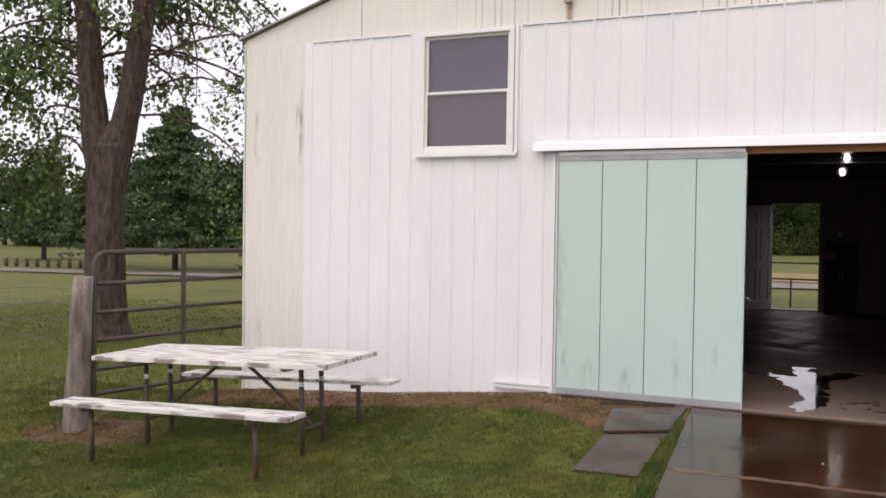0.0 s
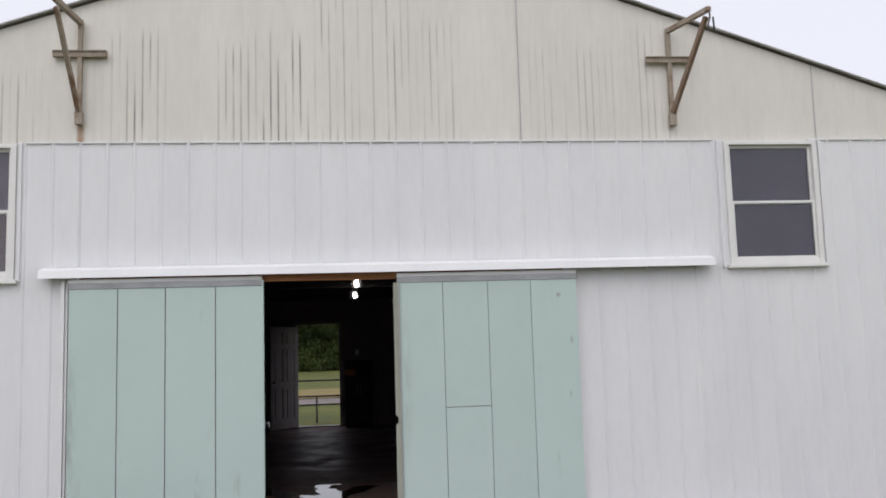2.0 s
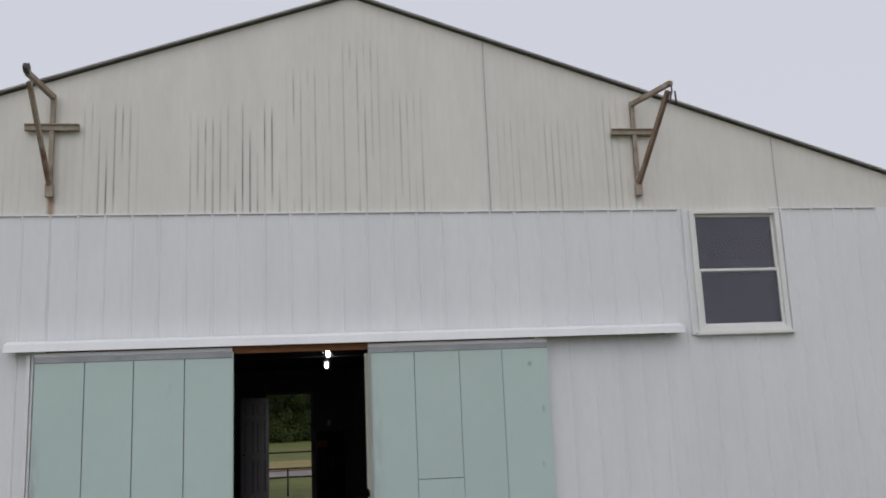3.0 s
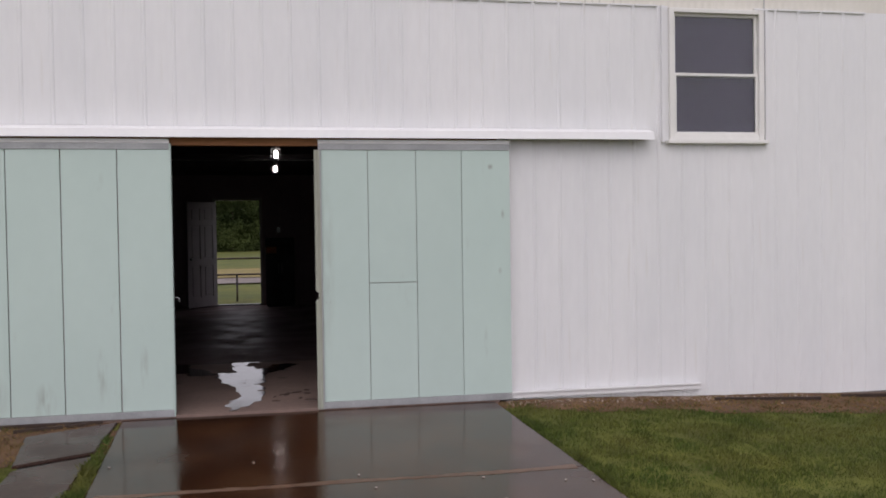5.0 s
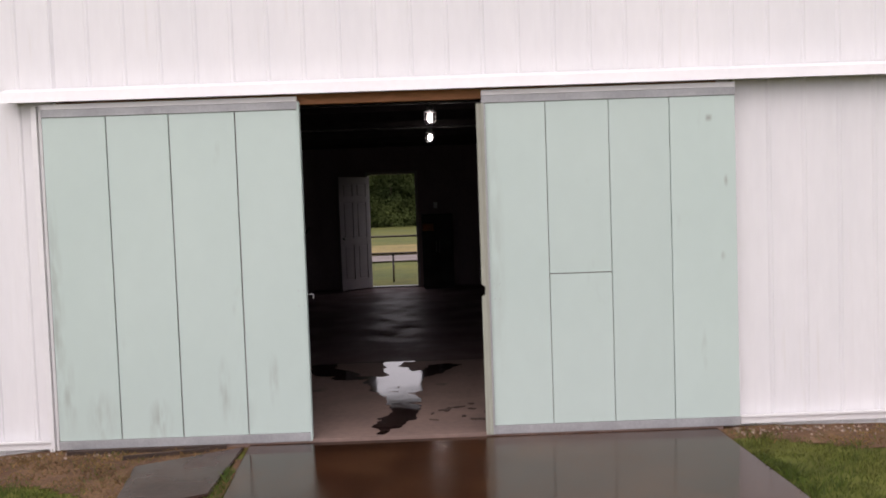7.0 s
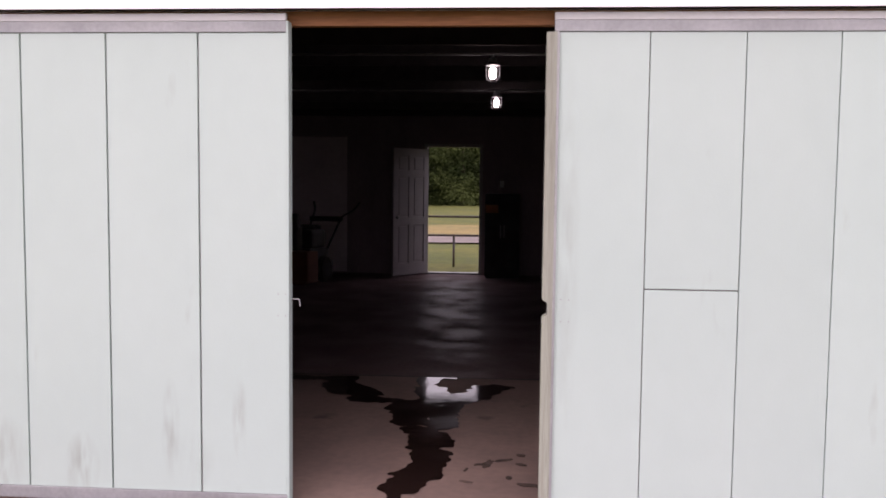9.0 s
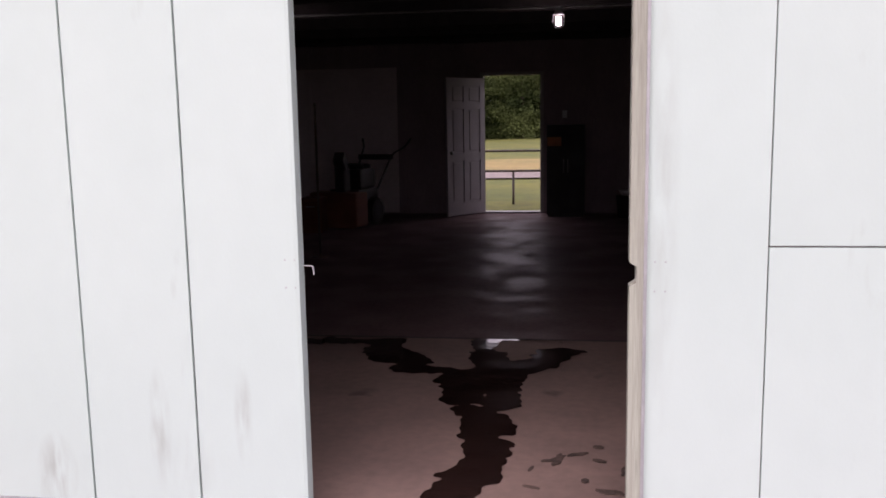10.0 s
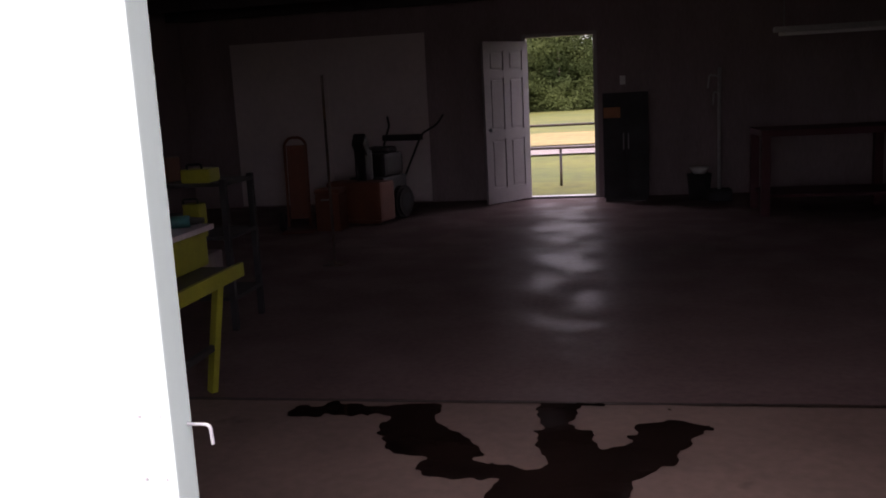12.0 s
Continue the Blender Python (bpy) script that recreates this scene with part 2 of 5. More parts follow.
def smudged(m, spots, colour):
    """Adds soft smears of grime to a material: the middle (x, z), half width and half height of each."""
    n, l = m.node_tree.nodes, m.node_tree.links
    b = n["Principled BSDF"]
    col = b.inputs["Base Color"].links[0].from_socket
    geo = n.new("ShaderNodeNewGeometry")
    sep = n.new("ShaderNodeSeparateXYZ")
    l.new(geo.outputs["Position"], sep.inputs[0])
    mp = n.new("ShaderNodeMapping")
    mp.inputs["Scale"].default_value = (26, 1, 5)
    grain = n.new("ShaderNodeTexNoise")
    grain.inputs["Scale"].default_value, grain.inputs["Detail"].default_value = 1.0, 5
    l.new(geo.outputs["Position"], mp.inputs["Vector"])
    l.new(mp.outputs["Vector"], grain.inputs["Vector"])

    def calc(op, a, c=0.0):
        x = n.new("ShaderNodeMath")
        x.operation = op
        for sock, v in ((x.inputs[0], a), (x.inputs[1], c)):
            if isinstance(v, (int, float)):
                sock.default_value = v
            else:
                l.new(v, sock)
        return x.outputs[0]

    total = None
    for cx, cz, hw, hh, amount in spots:
        u = calc("DIVIDE", calc("SUBTRACT", sep.outputs[0], cx), hw)
        v = calc("DIVIDE", calc("SUBTRACT", sep.outputs[2], cz), hh)
        d = calc("SQRT", calc("ADD", calc("MULTIPLY", u, u), calc("MULTIPLY", v, v)))
        k = n.new("ShaderNodeMapRange")
        k.inputs["From Min"].default_value, k.inputs["From Max"].default_value = 1.0, 0.1
        k.inputs["To Max"].default_value = amount
        l.new(d, k.inputs["Value"])
        total = k.outputs["Result"] if total is None else calc("MAXIMUM", total, k.outputs["Result"])
    g = n.new("ShaderNodeMapRange")
    g.inputs["From Min"].default_value, g.inputs["From Max"].default_value = 0.36, 0.62
    l.new(grain.outputs["Fac"], g.inputs["Value"])
    mix = n.new("ShaderNodeMix")
    mix.data_type = "RGBA"
    mix.inputs[7].default_value = (*colour, 1)
    l.new(calc("MULTIPLY", total, g.outputs["Result"]), mix.inputs[0])
    l.new(col, mix.inputs[6])
    l.new(mix.outputs[2], b.inputs["Base Color"])


smudged(M_MINT, ((-1.05, 0.16, 0.09, 0.17, 0.75), (-1.43, 0.2, 0.12, 0.2, 0.5), (-0.62, 0.34, 0.05, 0.26, 0.6), (-0.29, 0.40, 0.04, 0.22, 0.6), (-0.5, 0.2, 0.1, 0.16, 0.3),
                 (-1.70, 0.9, 0.07, 0.9, 0.6), (-1.66, 0.35, 0.1, 0.3, 0.5), (2.62, 2.03, 0.05, 0.03, 0.9), (2.73, 1.62, 0.02, 0.05, 0.9), (2.70, 1.12, 0.02, 0.04, 0.9), (1.21, 1.2, 0.06, 0.9, 0.3)),
        (0.30, 0.33, 0.30))


M_WASHED = mat("thinly_whitewashed_steel", (0.78, 0.765, 0.735), 0.5, (0.73, 0.70, 0.655), 1.0, 6, (2, 1, 0.6), 0.08, 50, fine=0.06)
smudged(M_WASHED, ((7.22, 2.75, 0.22, 0.35, 0.9), (7.26, 2.2, 0.10, 0.5, 0.8), (7.27, 1.0, 0.07, 1.3, 0.6), (7.0, 0.0, 0.18, 0.2, 0.7), (7.2, -0.05, 0.15, 0.25, 0.9)), (0.42, 0.33, 0.24))
smudged(M_CREAM, ((-4.63, 2.62, 0.035, 0.5, 0.9), (-4.68, 2.75, 0.02, 0.25, 0.7), (-5.15, 0.35, 0.05, 0.35, 0.4)), (0.20, 0.17, 0.14))


# ---- builders ----
def part(name, bm, material, parent=None, label=""):
    """Links a bmesh as one mesh object, under a thing or a part if one is given."""
    me = bpy.data.meshes.new(name)
    bm.to_mesh(me)
    bm.free()
    if material:
        me.materials.append(material)
    ob = new(name, me)
    if parent is not None:
        ob.parent = parent
    if label:
        ob["label"] = label
    return ob


def thing(name, m, label, category, group="", kind=""):
    ob = new(name)
    ob.empty_display_size = 0.1
    ob.matrix_world = m
    return tagged(ob, label, category, group, kind)


def add_box(bm, lo, hi, bevel=0.0, m=None):
    c = [(a + b) / 2 for a, b in zip(lo, hi)]
    r = bmesh.ops.create_cube(bm, size=1, matrix=Matrix.LocRotScale(c, None, [b - a for a, b in zip(lo, hi)]))
    vs = r["verts"]
    if bevel:
        es = list({e for v in vs for e in v.link_edges})
        out = bmesh.ops.bevel(bm, geom=es, offset=bevel, segments=2, affect="EDGES", profile=0.7)
        vs = list({v for f in out["faces"] for v in f.verts} | {v for v in vs if v.is_valid})
    if m is not None:
        bmesh.ops.transform(bm, matrix=m, verts=vs)
    return bm


def box(lo, hi, bevel=0.0, m=None):
    return add_box(bmesh.new(), lo, hi, bevel, m)


def add_rod(bm, a, b, r, r2=None, sides=10):
    a, b = Vector(a), Vector(b)
    d = b - a
    m = Matrix.Translation((a + b) / 2) @ d.to_track_quat("Z", "Y").to_matrix().to_4x4()
    res = bmesh.ops.create_cone(bm, cap_ends=True, segments=sides, radius1=r, radius2=r if r2 is None else r2, depth=d.length, matrix=m)
    for f in {f for v in res["verts"] for f in v.link_faces}:
        f.smooth = len(f.verts) == 4
    return bm


def rod(a, b, r, r2=None, sides=10):
    return add_rod(bmesh.new(), a, b, r, r2, sides)


def add_beam(bm, a, b, w, h, bevel=0.004):
    """A square bar from a to b."""
    a, b = Vector(a), Vector(b)
    d = b - a
    m = Matrix.Translation((a + b) / 2) @ d.to_track_quat("Z", "X").to_matrix().to_4x4()
    return add_box(bm, (-w / 2, -h / 2, -d.length / 2), (w / 2, h / 2, d.length / 2), bevel, m)


def beam(a, b, w, h, bevel=0.004):
    return add_beam(bmesh.new(), a, b, w, h, bevel)


def bent_pipe(name, points, r, material, parent=None, label="", fillet=0.0):
    """A round pipe along a few points, as a mesh."""
    cu = bpy.data.curves.new(name, "CURVE")
    cu.dimensions, cu.bevel_depth, cu.bevel_resolution, cu.use_fill_caps = "3D", r, 2, True
    path = []
    for i, p in enumerate(points):
        p = Vector(p)
        if fillet and 0 < i < len(points) - 1:
            a, b = Vector(points[i - 1]), Vector(points[i + 1])
            s, e = p + (a - p).normalized() * fillet, p + (b - p).normalized() * fillet
            for k in range(6):
                u = k / 5
                path.append(s * (1 - u) ** 2 + p * 2 * u * (1 - u) + e * u * u)
        else:
            path.append(p)
    sp = cu.splines.new("POLY")
    sp.points.add(len(path) - 1)
    for q, p in zip(sp.points, path):
        q.co = (*p, 1)
    tmp = bpy.data.objects.new(name, cu)
    me = bpy.data.meshes.new_from_object(tmp)
    bpy.data.objects.remove(tmp)
    bpy.data.curves.remove(cu)
    me.name = name
    me.materials.clear()
    me.materials.append(material)
    for f in me.polygons:
        f.use_smooth = True
    ob = new(name, me)
    if parent is not None:
        ob.parent = parent
    if label:
        ob["label"] = label
    return ob


def sheet_mesh(name, verts, faces, material, parent=None, smooth=False):
    me = bpy.data.meshes.new(name)
    me.from_pydata(verts, [], faces)
    me.materials.append(material)
    if smooth:
        me.polygons.foreach_set("use_smooth", [True] * len(me.polygons))
    me.update()
    ob = new(name, me)
    if parent is not None:
        ob.parent = parent
    return ob


# ---- the lie of the land ----
def clamp(v, a, b):
    return max(a, min(b, v))


def slab_z(y):
    u = clamp(8.6 - y, 0, 6)
    return -0.02 - 0.045 * u * (1 - u / 24) - 0.002 * u


def ground_z(x, y):
    if y > 8.6:
        base = -0.035 - 0.09 * clamp((y - 8.7) / 4, 0, 1)
    else:
        base = slab_z(y) - 0.02
    left = clamp(-1.8 - x, 0, 4.6)
    right = clamp(x - 3.0, 0, 6)
    z = base - (0.075 - 0.025 * clamp((8.5 - y) / 1.3, 0, 1)) * left - 0.028 * right
    z -= 0.08 * clamp(8.6 - y, 0, 2) * clamp((-1.0 - x) / 2, 0, 1)
    far = clamp((math.hypot(x - 1, y - 8) - 14) / 30, 0, 1)
    z = z * (1 - far) + (-0.3 - 0.32 * clamp((-3 - x) / 25, 0, 1)) * far
    return z + 0.018 * noise.noise(Vector((x * 0.7, y * 0.7, 0))) * clamp(abs(x - 1.1) - 1.8, 0, 1)


def spread(lo, hi, near_lo, near_hi, step, grow=1.3):
    v = [near_lo]
    while v[-1] < near_hi:
        v.append(v[-1] + step)
    s = step
    while v[-1] < hi:
        s *= grow
        v.append(v[-1] + s)
    s = step
    while v[0] > lo:
        s *= grow
        v.insert(0, v[0] - s)
    return v


gx, gy = spread(-1500, 1500, -14, 12, 0.25), spread(-400, 1600, -2, 24, 0.25)
gv = [(x, y, ground_z(x, y)) for y in gy for x in gx]
W = len(gx)
gf = [(j * W + i, j * W + i + 1, (j + 1) * W + i + 1, (j + 1) * W + i) for j in range(len(gy) - 1) for i in range(W - 1)]
ground = sheet_mesh("ground", gv, gf, M_SOIL, smooth=True)
tagged(ground, "flat mown grassy ground reaching to a tree line", "ground", kind="structure")

# ---- the barn ----
X0, X1, YF, YB, EAVE, RIDGE, XR = -5.35, 7.30, 8.68, 19.30, 3.60, 5.69, 1.05
OPEN0, OPEN1, HEAD = -1.66, 2.70, 2.30
DOOR_TOP, DOOR_BOT, DOOR_Y = 2.225, -0.01, 8.60


def roof_z(x):
    return RIDGE - (RIDGE - EAVE) * abs(x - XR) / (X1 - XR if x > XR else XR - X0)


def corrugated(name, x0, x1, low, high, pitch, depth, y, material, parent, profile, skip=()):
    """A sheet of ribbed steel that faces -y: profile gives the rib's height over one pitch; low and high give its edges."""
    xs = []
    k = math.floor(x0 / pitch)
    while k * pitch < x1:
        for u, h in profile:
            xs.append((k * pitch + u * pitch, h))
        k += 1
    xs = [(x0, 0.0)] + [p for p in xs if x0 < p[0] < x1] + [(x1, 0.0)]
    verts, faces = [], []
    for x, h in xs:
        lo, hi = low(x), high(x)
        for z in (lo, hi):
            verts += [(x, y - h * depth, z), (x, y - h * depth + 0.004, z)]
    for i in range(len(xs) - 1):
        a, b = i * 4, i * 4 + 4
        faces += [(a, b, b + 2, a + 2), (a + 1, a + 3, b + 3, b + 1), (a + 2, b + 2, b + 3, a + 3), (a, a + 1, b + 1, b)]
    return sheet_mesh(name, verts, faces, material, parent)


WAVE = [(i / 8, 0.5 + 0.5 * math.sin(i / 8 * 2 * math.pi)) for i in range(8)]
RIB = [(0.0, 0.0), (0.40, 0.0), (0.45, 0.12), (0.53, 0.12), (0.58, 0.0), (0.845, 0.0), (0.90, 1.0), (0.955, 1.0), (0.998, 0.0)]

wall_front = thing("wall_front", pose(0, 0, 0), "white and cream ribbed steel gable front of a barn", "wall", kind="structure")
WIN = [(-3.205, -2.205, 2.275, 3.488), (4.325, 5.268, 2.28, 3.483)]
# the timber behind the sheets, in strips round the openings
holes = [(OPEN0, OPEN1, -0.5, HEAD)] + [(a + 0.05, b - 0.05, c + 0.05, d - 0.05) for a, b, c, d in WIN]
bm = bmesh.new()
cuts = sorted({X0, X1, XR} | {h[0] for h in holes} | {h[1] for h in holes})
for a, b in zip(cuts, cuts[1:]):
    spans, z = [], -0.5
    for h in sorted((h for h in holes if h[0] <= a and h[1] >= b), key=lambda h: h[2]):
        if h[2] > z:
            spans.append((z, h[2]))
        z = h[3]
    for lo, hi in spans:
        add_box(bm, (a, YF + 0.03, lo), (b, YF + 0.12, hi))
    top = [(x, yy, zz) for yy in (YF + 0.03, YF + 0.12) for x, zz in ((a, z), (b, z), (b, roof_z(b) - 0.03), (a, roof_z(a) - 0.03))]
    vs = [bm.verts.new(p) for p in top]
    for q in ((3, 2, 1, 0), (4, 5, 6, 7), (0, 1, 5, 4), (2, 3, 7, 6), (1, 2, 6, 5), (3, 0, 4, 7)):
        bm.faces.new([vs[i] for i in q])
part("backing_wall", bm, M_DARKWOOD, wall_front)


def strip(name, x0, x1, z0, z1, y, material, pitch, depth, profile):
    return corrugated(name, x0, x1, (lambda x: z0) if not callable(z0) else z0, (lambda x: z1) if not callable(z1) else z1, pitch, depth, y, material, wall_front, profile)


PAINT0, PAINT1, SEAM = -4.58, 6.58, 3.50
M_GABLE = streaked("streaked_cream_steel")
strip("gable_sheet", X0, X1, SEAM - 0.04, lambda x: roof_z(x) - 0.02, YF + 0.012, M_GABLE, 0.0677, 0.0028, WAVE)
strip("corner_sheet", X0, PAINT0, -0.42, SEAM - 0.02, YF + 0.012, M_CREAM, 0.0677, 0.004, WAVE)
strip("corner_sheet", PAINT1, X1, -0.25, SEAM - 0.02, YF + 0.012, M_WASHED, 0.0677, 0.004, WAVE)


def base_z(x):
    return (-0.15 if x < 0 else -0.05) - 0.07 * clamp(-1.8 - x, 0, 5) - 0.026 * clamp(x - 3.0, 0, 5)


def skin(x0, x1, z0, z1):
    strip("white_sheet", x0, x1, z0, z1, YF, M_WHITE, 0.2355, 0.0085, RIB)


skin(PAINT0, WIN[0][0], base_z, SEAM)
skin(WIN[0][0], WIN[0][1], base_z, WIN[0][2])
skin(WIN[0][1], OPEN0, base_z, SEAM)
skin(OPEN0, OPEN1, HEAD - 0.02, SEAM)
skin(OPEN1, WIN[1][0], base_z, SEAM)
skin(WIN[1][0], WIN[1][1], base_z, WIN[1][2])
skin(WIN[1][1], PAINT1, base_z, SEAM)

k = math.floor(PAINT0 / 0.2355) + 1
while (k + 1) * 0.2355 < PAINT1:
    a, b = k * 0.2355 - 0.002, k * 0.2355 + 0.2355 * 0.875
    if not any(w[0] < (a + b) / 2 < w[1] for w in WIN):
        part("seam_cap", box((a, YF - 0.017, SEAM - 0.012), (b, YF + 0.004, SEAM + 0.003), 0.002), M_WHITE, wall_front)
    k += 1
for x in (-3.9, 2.35, 5.29):
    part("sheet_lap", box((x - 0.004, YF + 0.004, SEAM + 0.006), (x + 0.004, YF + 0.0075, roof_z(x) - 0.03), 0.001), M_GALV, wall_front)
nail = rod((0, -0.004, 0), (0, 0.002, 0), 0.0055, 0.0035, 8)
nail_mesh = bpy.data.meshes.new("nail")
nail.to_mesh(nail_mesh)
nail.free()
nail_mesh.materials.append(M_TRIMW)
rg = random.Random(31)
for z, x0, x1 in ((2.40, -1.6, 4.0), (1.95, 2.9, 6.4), (1.35, 2.9, 6.4), (0.72, 2.9, 6.4), (1.3, -4.4, -1.9), (2.0, -4.4, -1.9)):
    for k in range(math.ceil(x0 / 0.2355), math.floor(x1 / 0.2355)):
        x = k * 0.2355 + 0.2355 * 0.74
        if rg.random() < 0.75 and not any(w[0] - 0.1 < x < w[1] + 0.1 and z > w[2] - 0.1 for w in WIN):
            ob = new("nail", nail_mesh)
            ob.location, ob.parent = (x, YF - 0.001, z + rg.uniform(-0.012, 0.012)), wall_front
for x in (WIN[0][1] + 0.03, WIN[1][0] - 0.06, WIN[1][1] + 0.03):
    part("jamb_trim", box((x - 0.014, YF - 0.026, WIN[0][2] - 0.02), (x + 0.014, YF - 0.001, SEAM), 0.003), M_WHITE, wall_front)
for nm, x0, x1 in (("wall_left", X0, X0 + 0.1), ("wall_right", X1 - 0.1, X1)):
    w = part(nm, box((x0, YF + 0.125, -0.6), (x1, YB, EAVE - 0.06)), M_DARKWOOD)
    tagged(w, "dark timber side wall of the barn", "wall", kind="structure")
    # outer steel skin
    sx = x0 - 0.012 if x0 == X0 else x1 + 0.012
    part("siding", box((sx - 0.008, YF, -0.6), (sx + 0.008, YB + 0.1, EAVE - 0.05)), M_CREAM, w)

BD0, BD1, BDH = -0.405, 0.465, 2.12
wall_back = thing("wall_back", pose(0, 0, 0), "dark timber back wall of the barn with a door opening", "wall", kind="structure")
bm = bmesh.new()
add_box(bm, (X0 + 0.1, YB, -0.4), (BD0 - 0.05, YB + 0.1, EAVE))
add_box(bm, (BD1 + 0.05, YB, -0.4), (X1 - 0.1, YB + 0.1, EAVE))
add_box(bm, (BD0 - 0.05, YB, BDH + 0.05), (BD1 + 0.05, YB + 0.1, EAVE))
add_box(bm, (BD0 - 0.05, YB, -0.4), (BD1 + 0.05, YB + 0.1, 0.0))
vs = [bm.verts.new(p) for p in ((X0, YB, EAVE), (X1, YB, EAVE), (XR, YB, RIDGE), (X0, YB + 0.1, EAVE), (X1, YB + 0.1, EAVE), (XR, YB + 0.1, RIDGE))]
for q in ((0, 1, 2), (5, 4, 3), (1, 4, 5, 2), (0, 2, 5, 3)):
    bm.faces.new([vs[i] for i in q])
part("backing_wall", bm, M_DARKWOOD, wall_back)

roof = thing("roof", pose(0, 0, 0), "grey steel gable roof with a shallow pitch", "roof", kind="structure")
for side, xe in ((-1, X0 - 0.08), (1, X1 + 0.08)):
    slope = (RIDGE - EAVE) / (XR - X0 if side < 0 else X1 - XR)
    ze = RIDGE - slope * abs(xe - XR)
    bm = bmesh.new()
    vs = [bm.verts.new(p) for y in (YF - 0.025, YB + 0.25) for p in ((XR, y, RIDGE), (xe, y, ze), (xe, y, ze + 0.014), (XR, y, RIDGE + 0.014))]
    for q in ((0, 1, 2, 3), (7, 6, 5, 4), (0, 4, 5, 1), (1, 5, 6, 2), (2, 6, 7, 3), (3, 7, 4, 0)):
        bm.faces.new([vs[i] for i in q])
    bmesh.ops.recalc_face_normals(bm, faces=bm.faces)
    part("roof_slope", bm, M_ROOF, roof)
    part("rake_trim", beam((XR, YF - 0.033, RIDGE + 0.005), (xe, YF - 0.033, ze + 0.005), 0.012, 0.036), M_RAKE, roof)

bm = box((X0 + 0.1, YF + 0.13, 2.85), (X1 - 0.1, YB, 2.9))
for k in range(9):
    add_box(bm, (X0 + 0.1, 9.3 + k * 1.2, 2.604), (X1 - 0.1, 9.345 + k * 1.2, 2.849))
# base colour set well below that of the wall lumber
M_CEIL = mat("dark_ceiling_boards", (0.06, 0.048, 0.05), 0.9, (0.045, 0.036, 0.038), 3, 5, (3, 0.5, 3), 0.2, 40)
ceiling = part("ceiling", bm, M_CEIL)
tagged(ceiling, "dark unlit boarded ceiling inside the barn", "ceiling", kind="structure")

YJ = 11.38
floor = thing("floor", pose(0, 0, 0), "dark sealed concrete floor with a paler strip by the doors", "floor", kind="structure")
part("floor_slab", box((X0 + 0.1, YJ + 0.006, -0.25), (X1 - 0.1, YB, 0.0)), M_FLOOR, floor)
part("floor_strip", add_box(box((X0 + 0.1, YF + 0.125, -0.25), (X1 - 0.1, YJ - 0.006, 0.002)), (OPEN0 + 0.02, YF - 0.078, -0.25), (OPEN1 - 0.02, YF + 0.125, 0.002)), M_FLOOR_DRY, floor)
part("floor_joint", box((X0 + 0.1, YJ - 0.006, -0.25), (X1 - 0.1, YJ + 0.006, -0.01)), M_DIRT, floor)

# sliding doors
def sliding_door(name, x0, x1, joints, label, split=None, gap=0.004):
    d = thing(name, pose(x0, DOOR_Y, DOOR_BOT), label, "barn door", "barn doors", "structure")
    w, h = x1 - x0, DOOR_TOP - DOOR_BOT
    edges = [0.0] + [j - x0 for j in joints] + [w]
    for a, b in zip(edges, edges[1:]):
        rows = [(0.058, h - 0.052)] if split is None or not a < split[0] - x0 < b else [(0.058, split[1] - 0.003), (split[1] + 0.003, h - 0.052)]
        for lo, hi in rows:
            part("panel", box((a + gap, 0.0, lo), (b - gap, 0.018, hi), 0.0025), M_MINT, d)
    part("bottom_rail", box((0, -0.006, 0), (w, 0.022, 0.056), 0.003), M_GALV, d, "grey steel bottom channel")
    part("top_rail", box((0, -0.006, h - 0.05), (w, 0.022, h), 0.003), M_GALV, d, "grey steel top channel")
    part("hanger_strip", box((0, -0.008, h + 0.001), (w, 0.02, h + 0.034), 0.002), M_TRIMW, d, "white strip along the top")
    part("core", box((0.006, 0.02, 0.01), (w - 0.006, 0.05, h - 0.01)), M_DARKWOOD, d)
    return d


door_1 = sliding_door("door_1", -1.725, -0.064, (-1.310, -0.903, -0.472), "mint green panelled sliding barn door, partly open")
door_2 = sliding_door("door_2", 1.135, 2.795, (1.551, 1.964, 2.363), "mint green panelled sliding barn door with a bare wooden edge", (1.75, 1.053), 0.0022)
NOTCH = 0.958
bm = bmesh.new()
H2 = DOOR_TOP - DOOR_BOT - 0.052
ring = [bm.verts.new((x, -0.012, z)) for x, z in ((0.022, 0.0), (-0.034, 0.0), (-0.034, NOTCH - 0.042), (-0.011, NOTCH - 0.027), (-0.011, NOTCH + 0.027), (-0.034, NOTCH + 0.042), (-0.034, H2), (0.022, H2))]
f = bm.faces.new(ring)
out = bmesh.ops.extrude_face_region(bm, geom=[f])
bmesh.ops.translate(bm, verts=[v for v in out["geom"] if isinstance(v, bmesh.types.BMVert)], vec=(0, 0.075, 0))
bmesh.ops.recalc_face_normals(bm, faces=bm.faces)
part("edge_board", bm, M_WOODOLD, door_2, "bare weathered edge board with a cut notch")
part("edge_strip", box((0.012, -0.016, 0.0), (0.023, -0.0125, H2), 0.001), M_GALV, door_2, "thin grey steel strip")
hook = bent_pipe("latch_hook", [(1.655, 0.045, 0.972), (1.709, 0.045, 0.972), (1.711, 0.045, 0.940)], 0.003, M_GALV, door_1, "bright bent wire latch hook", 0.009)
for d, xs in ((door_1, 1.62), (door_2, 0.05)):
    for dz in (0.90, 1.0):
        for dx in (0, 0.035):
            part("screw", rod((xs + dx, -0.002, dz), (xs + dx, 0.001, dz), 0.003, None, 8), M_GALV, d)
part("edge_trim", box((1.657, -0.004, 0.0), (1.672, 0.06, DOOR_TOP - DOOR_BOT), 0.004), M_MINT, door_1)

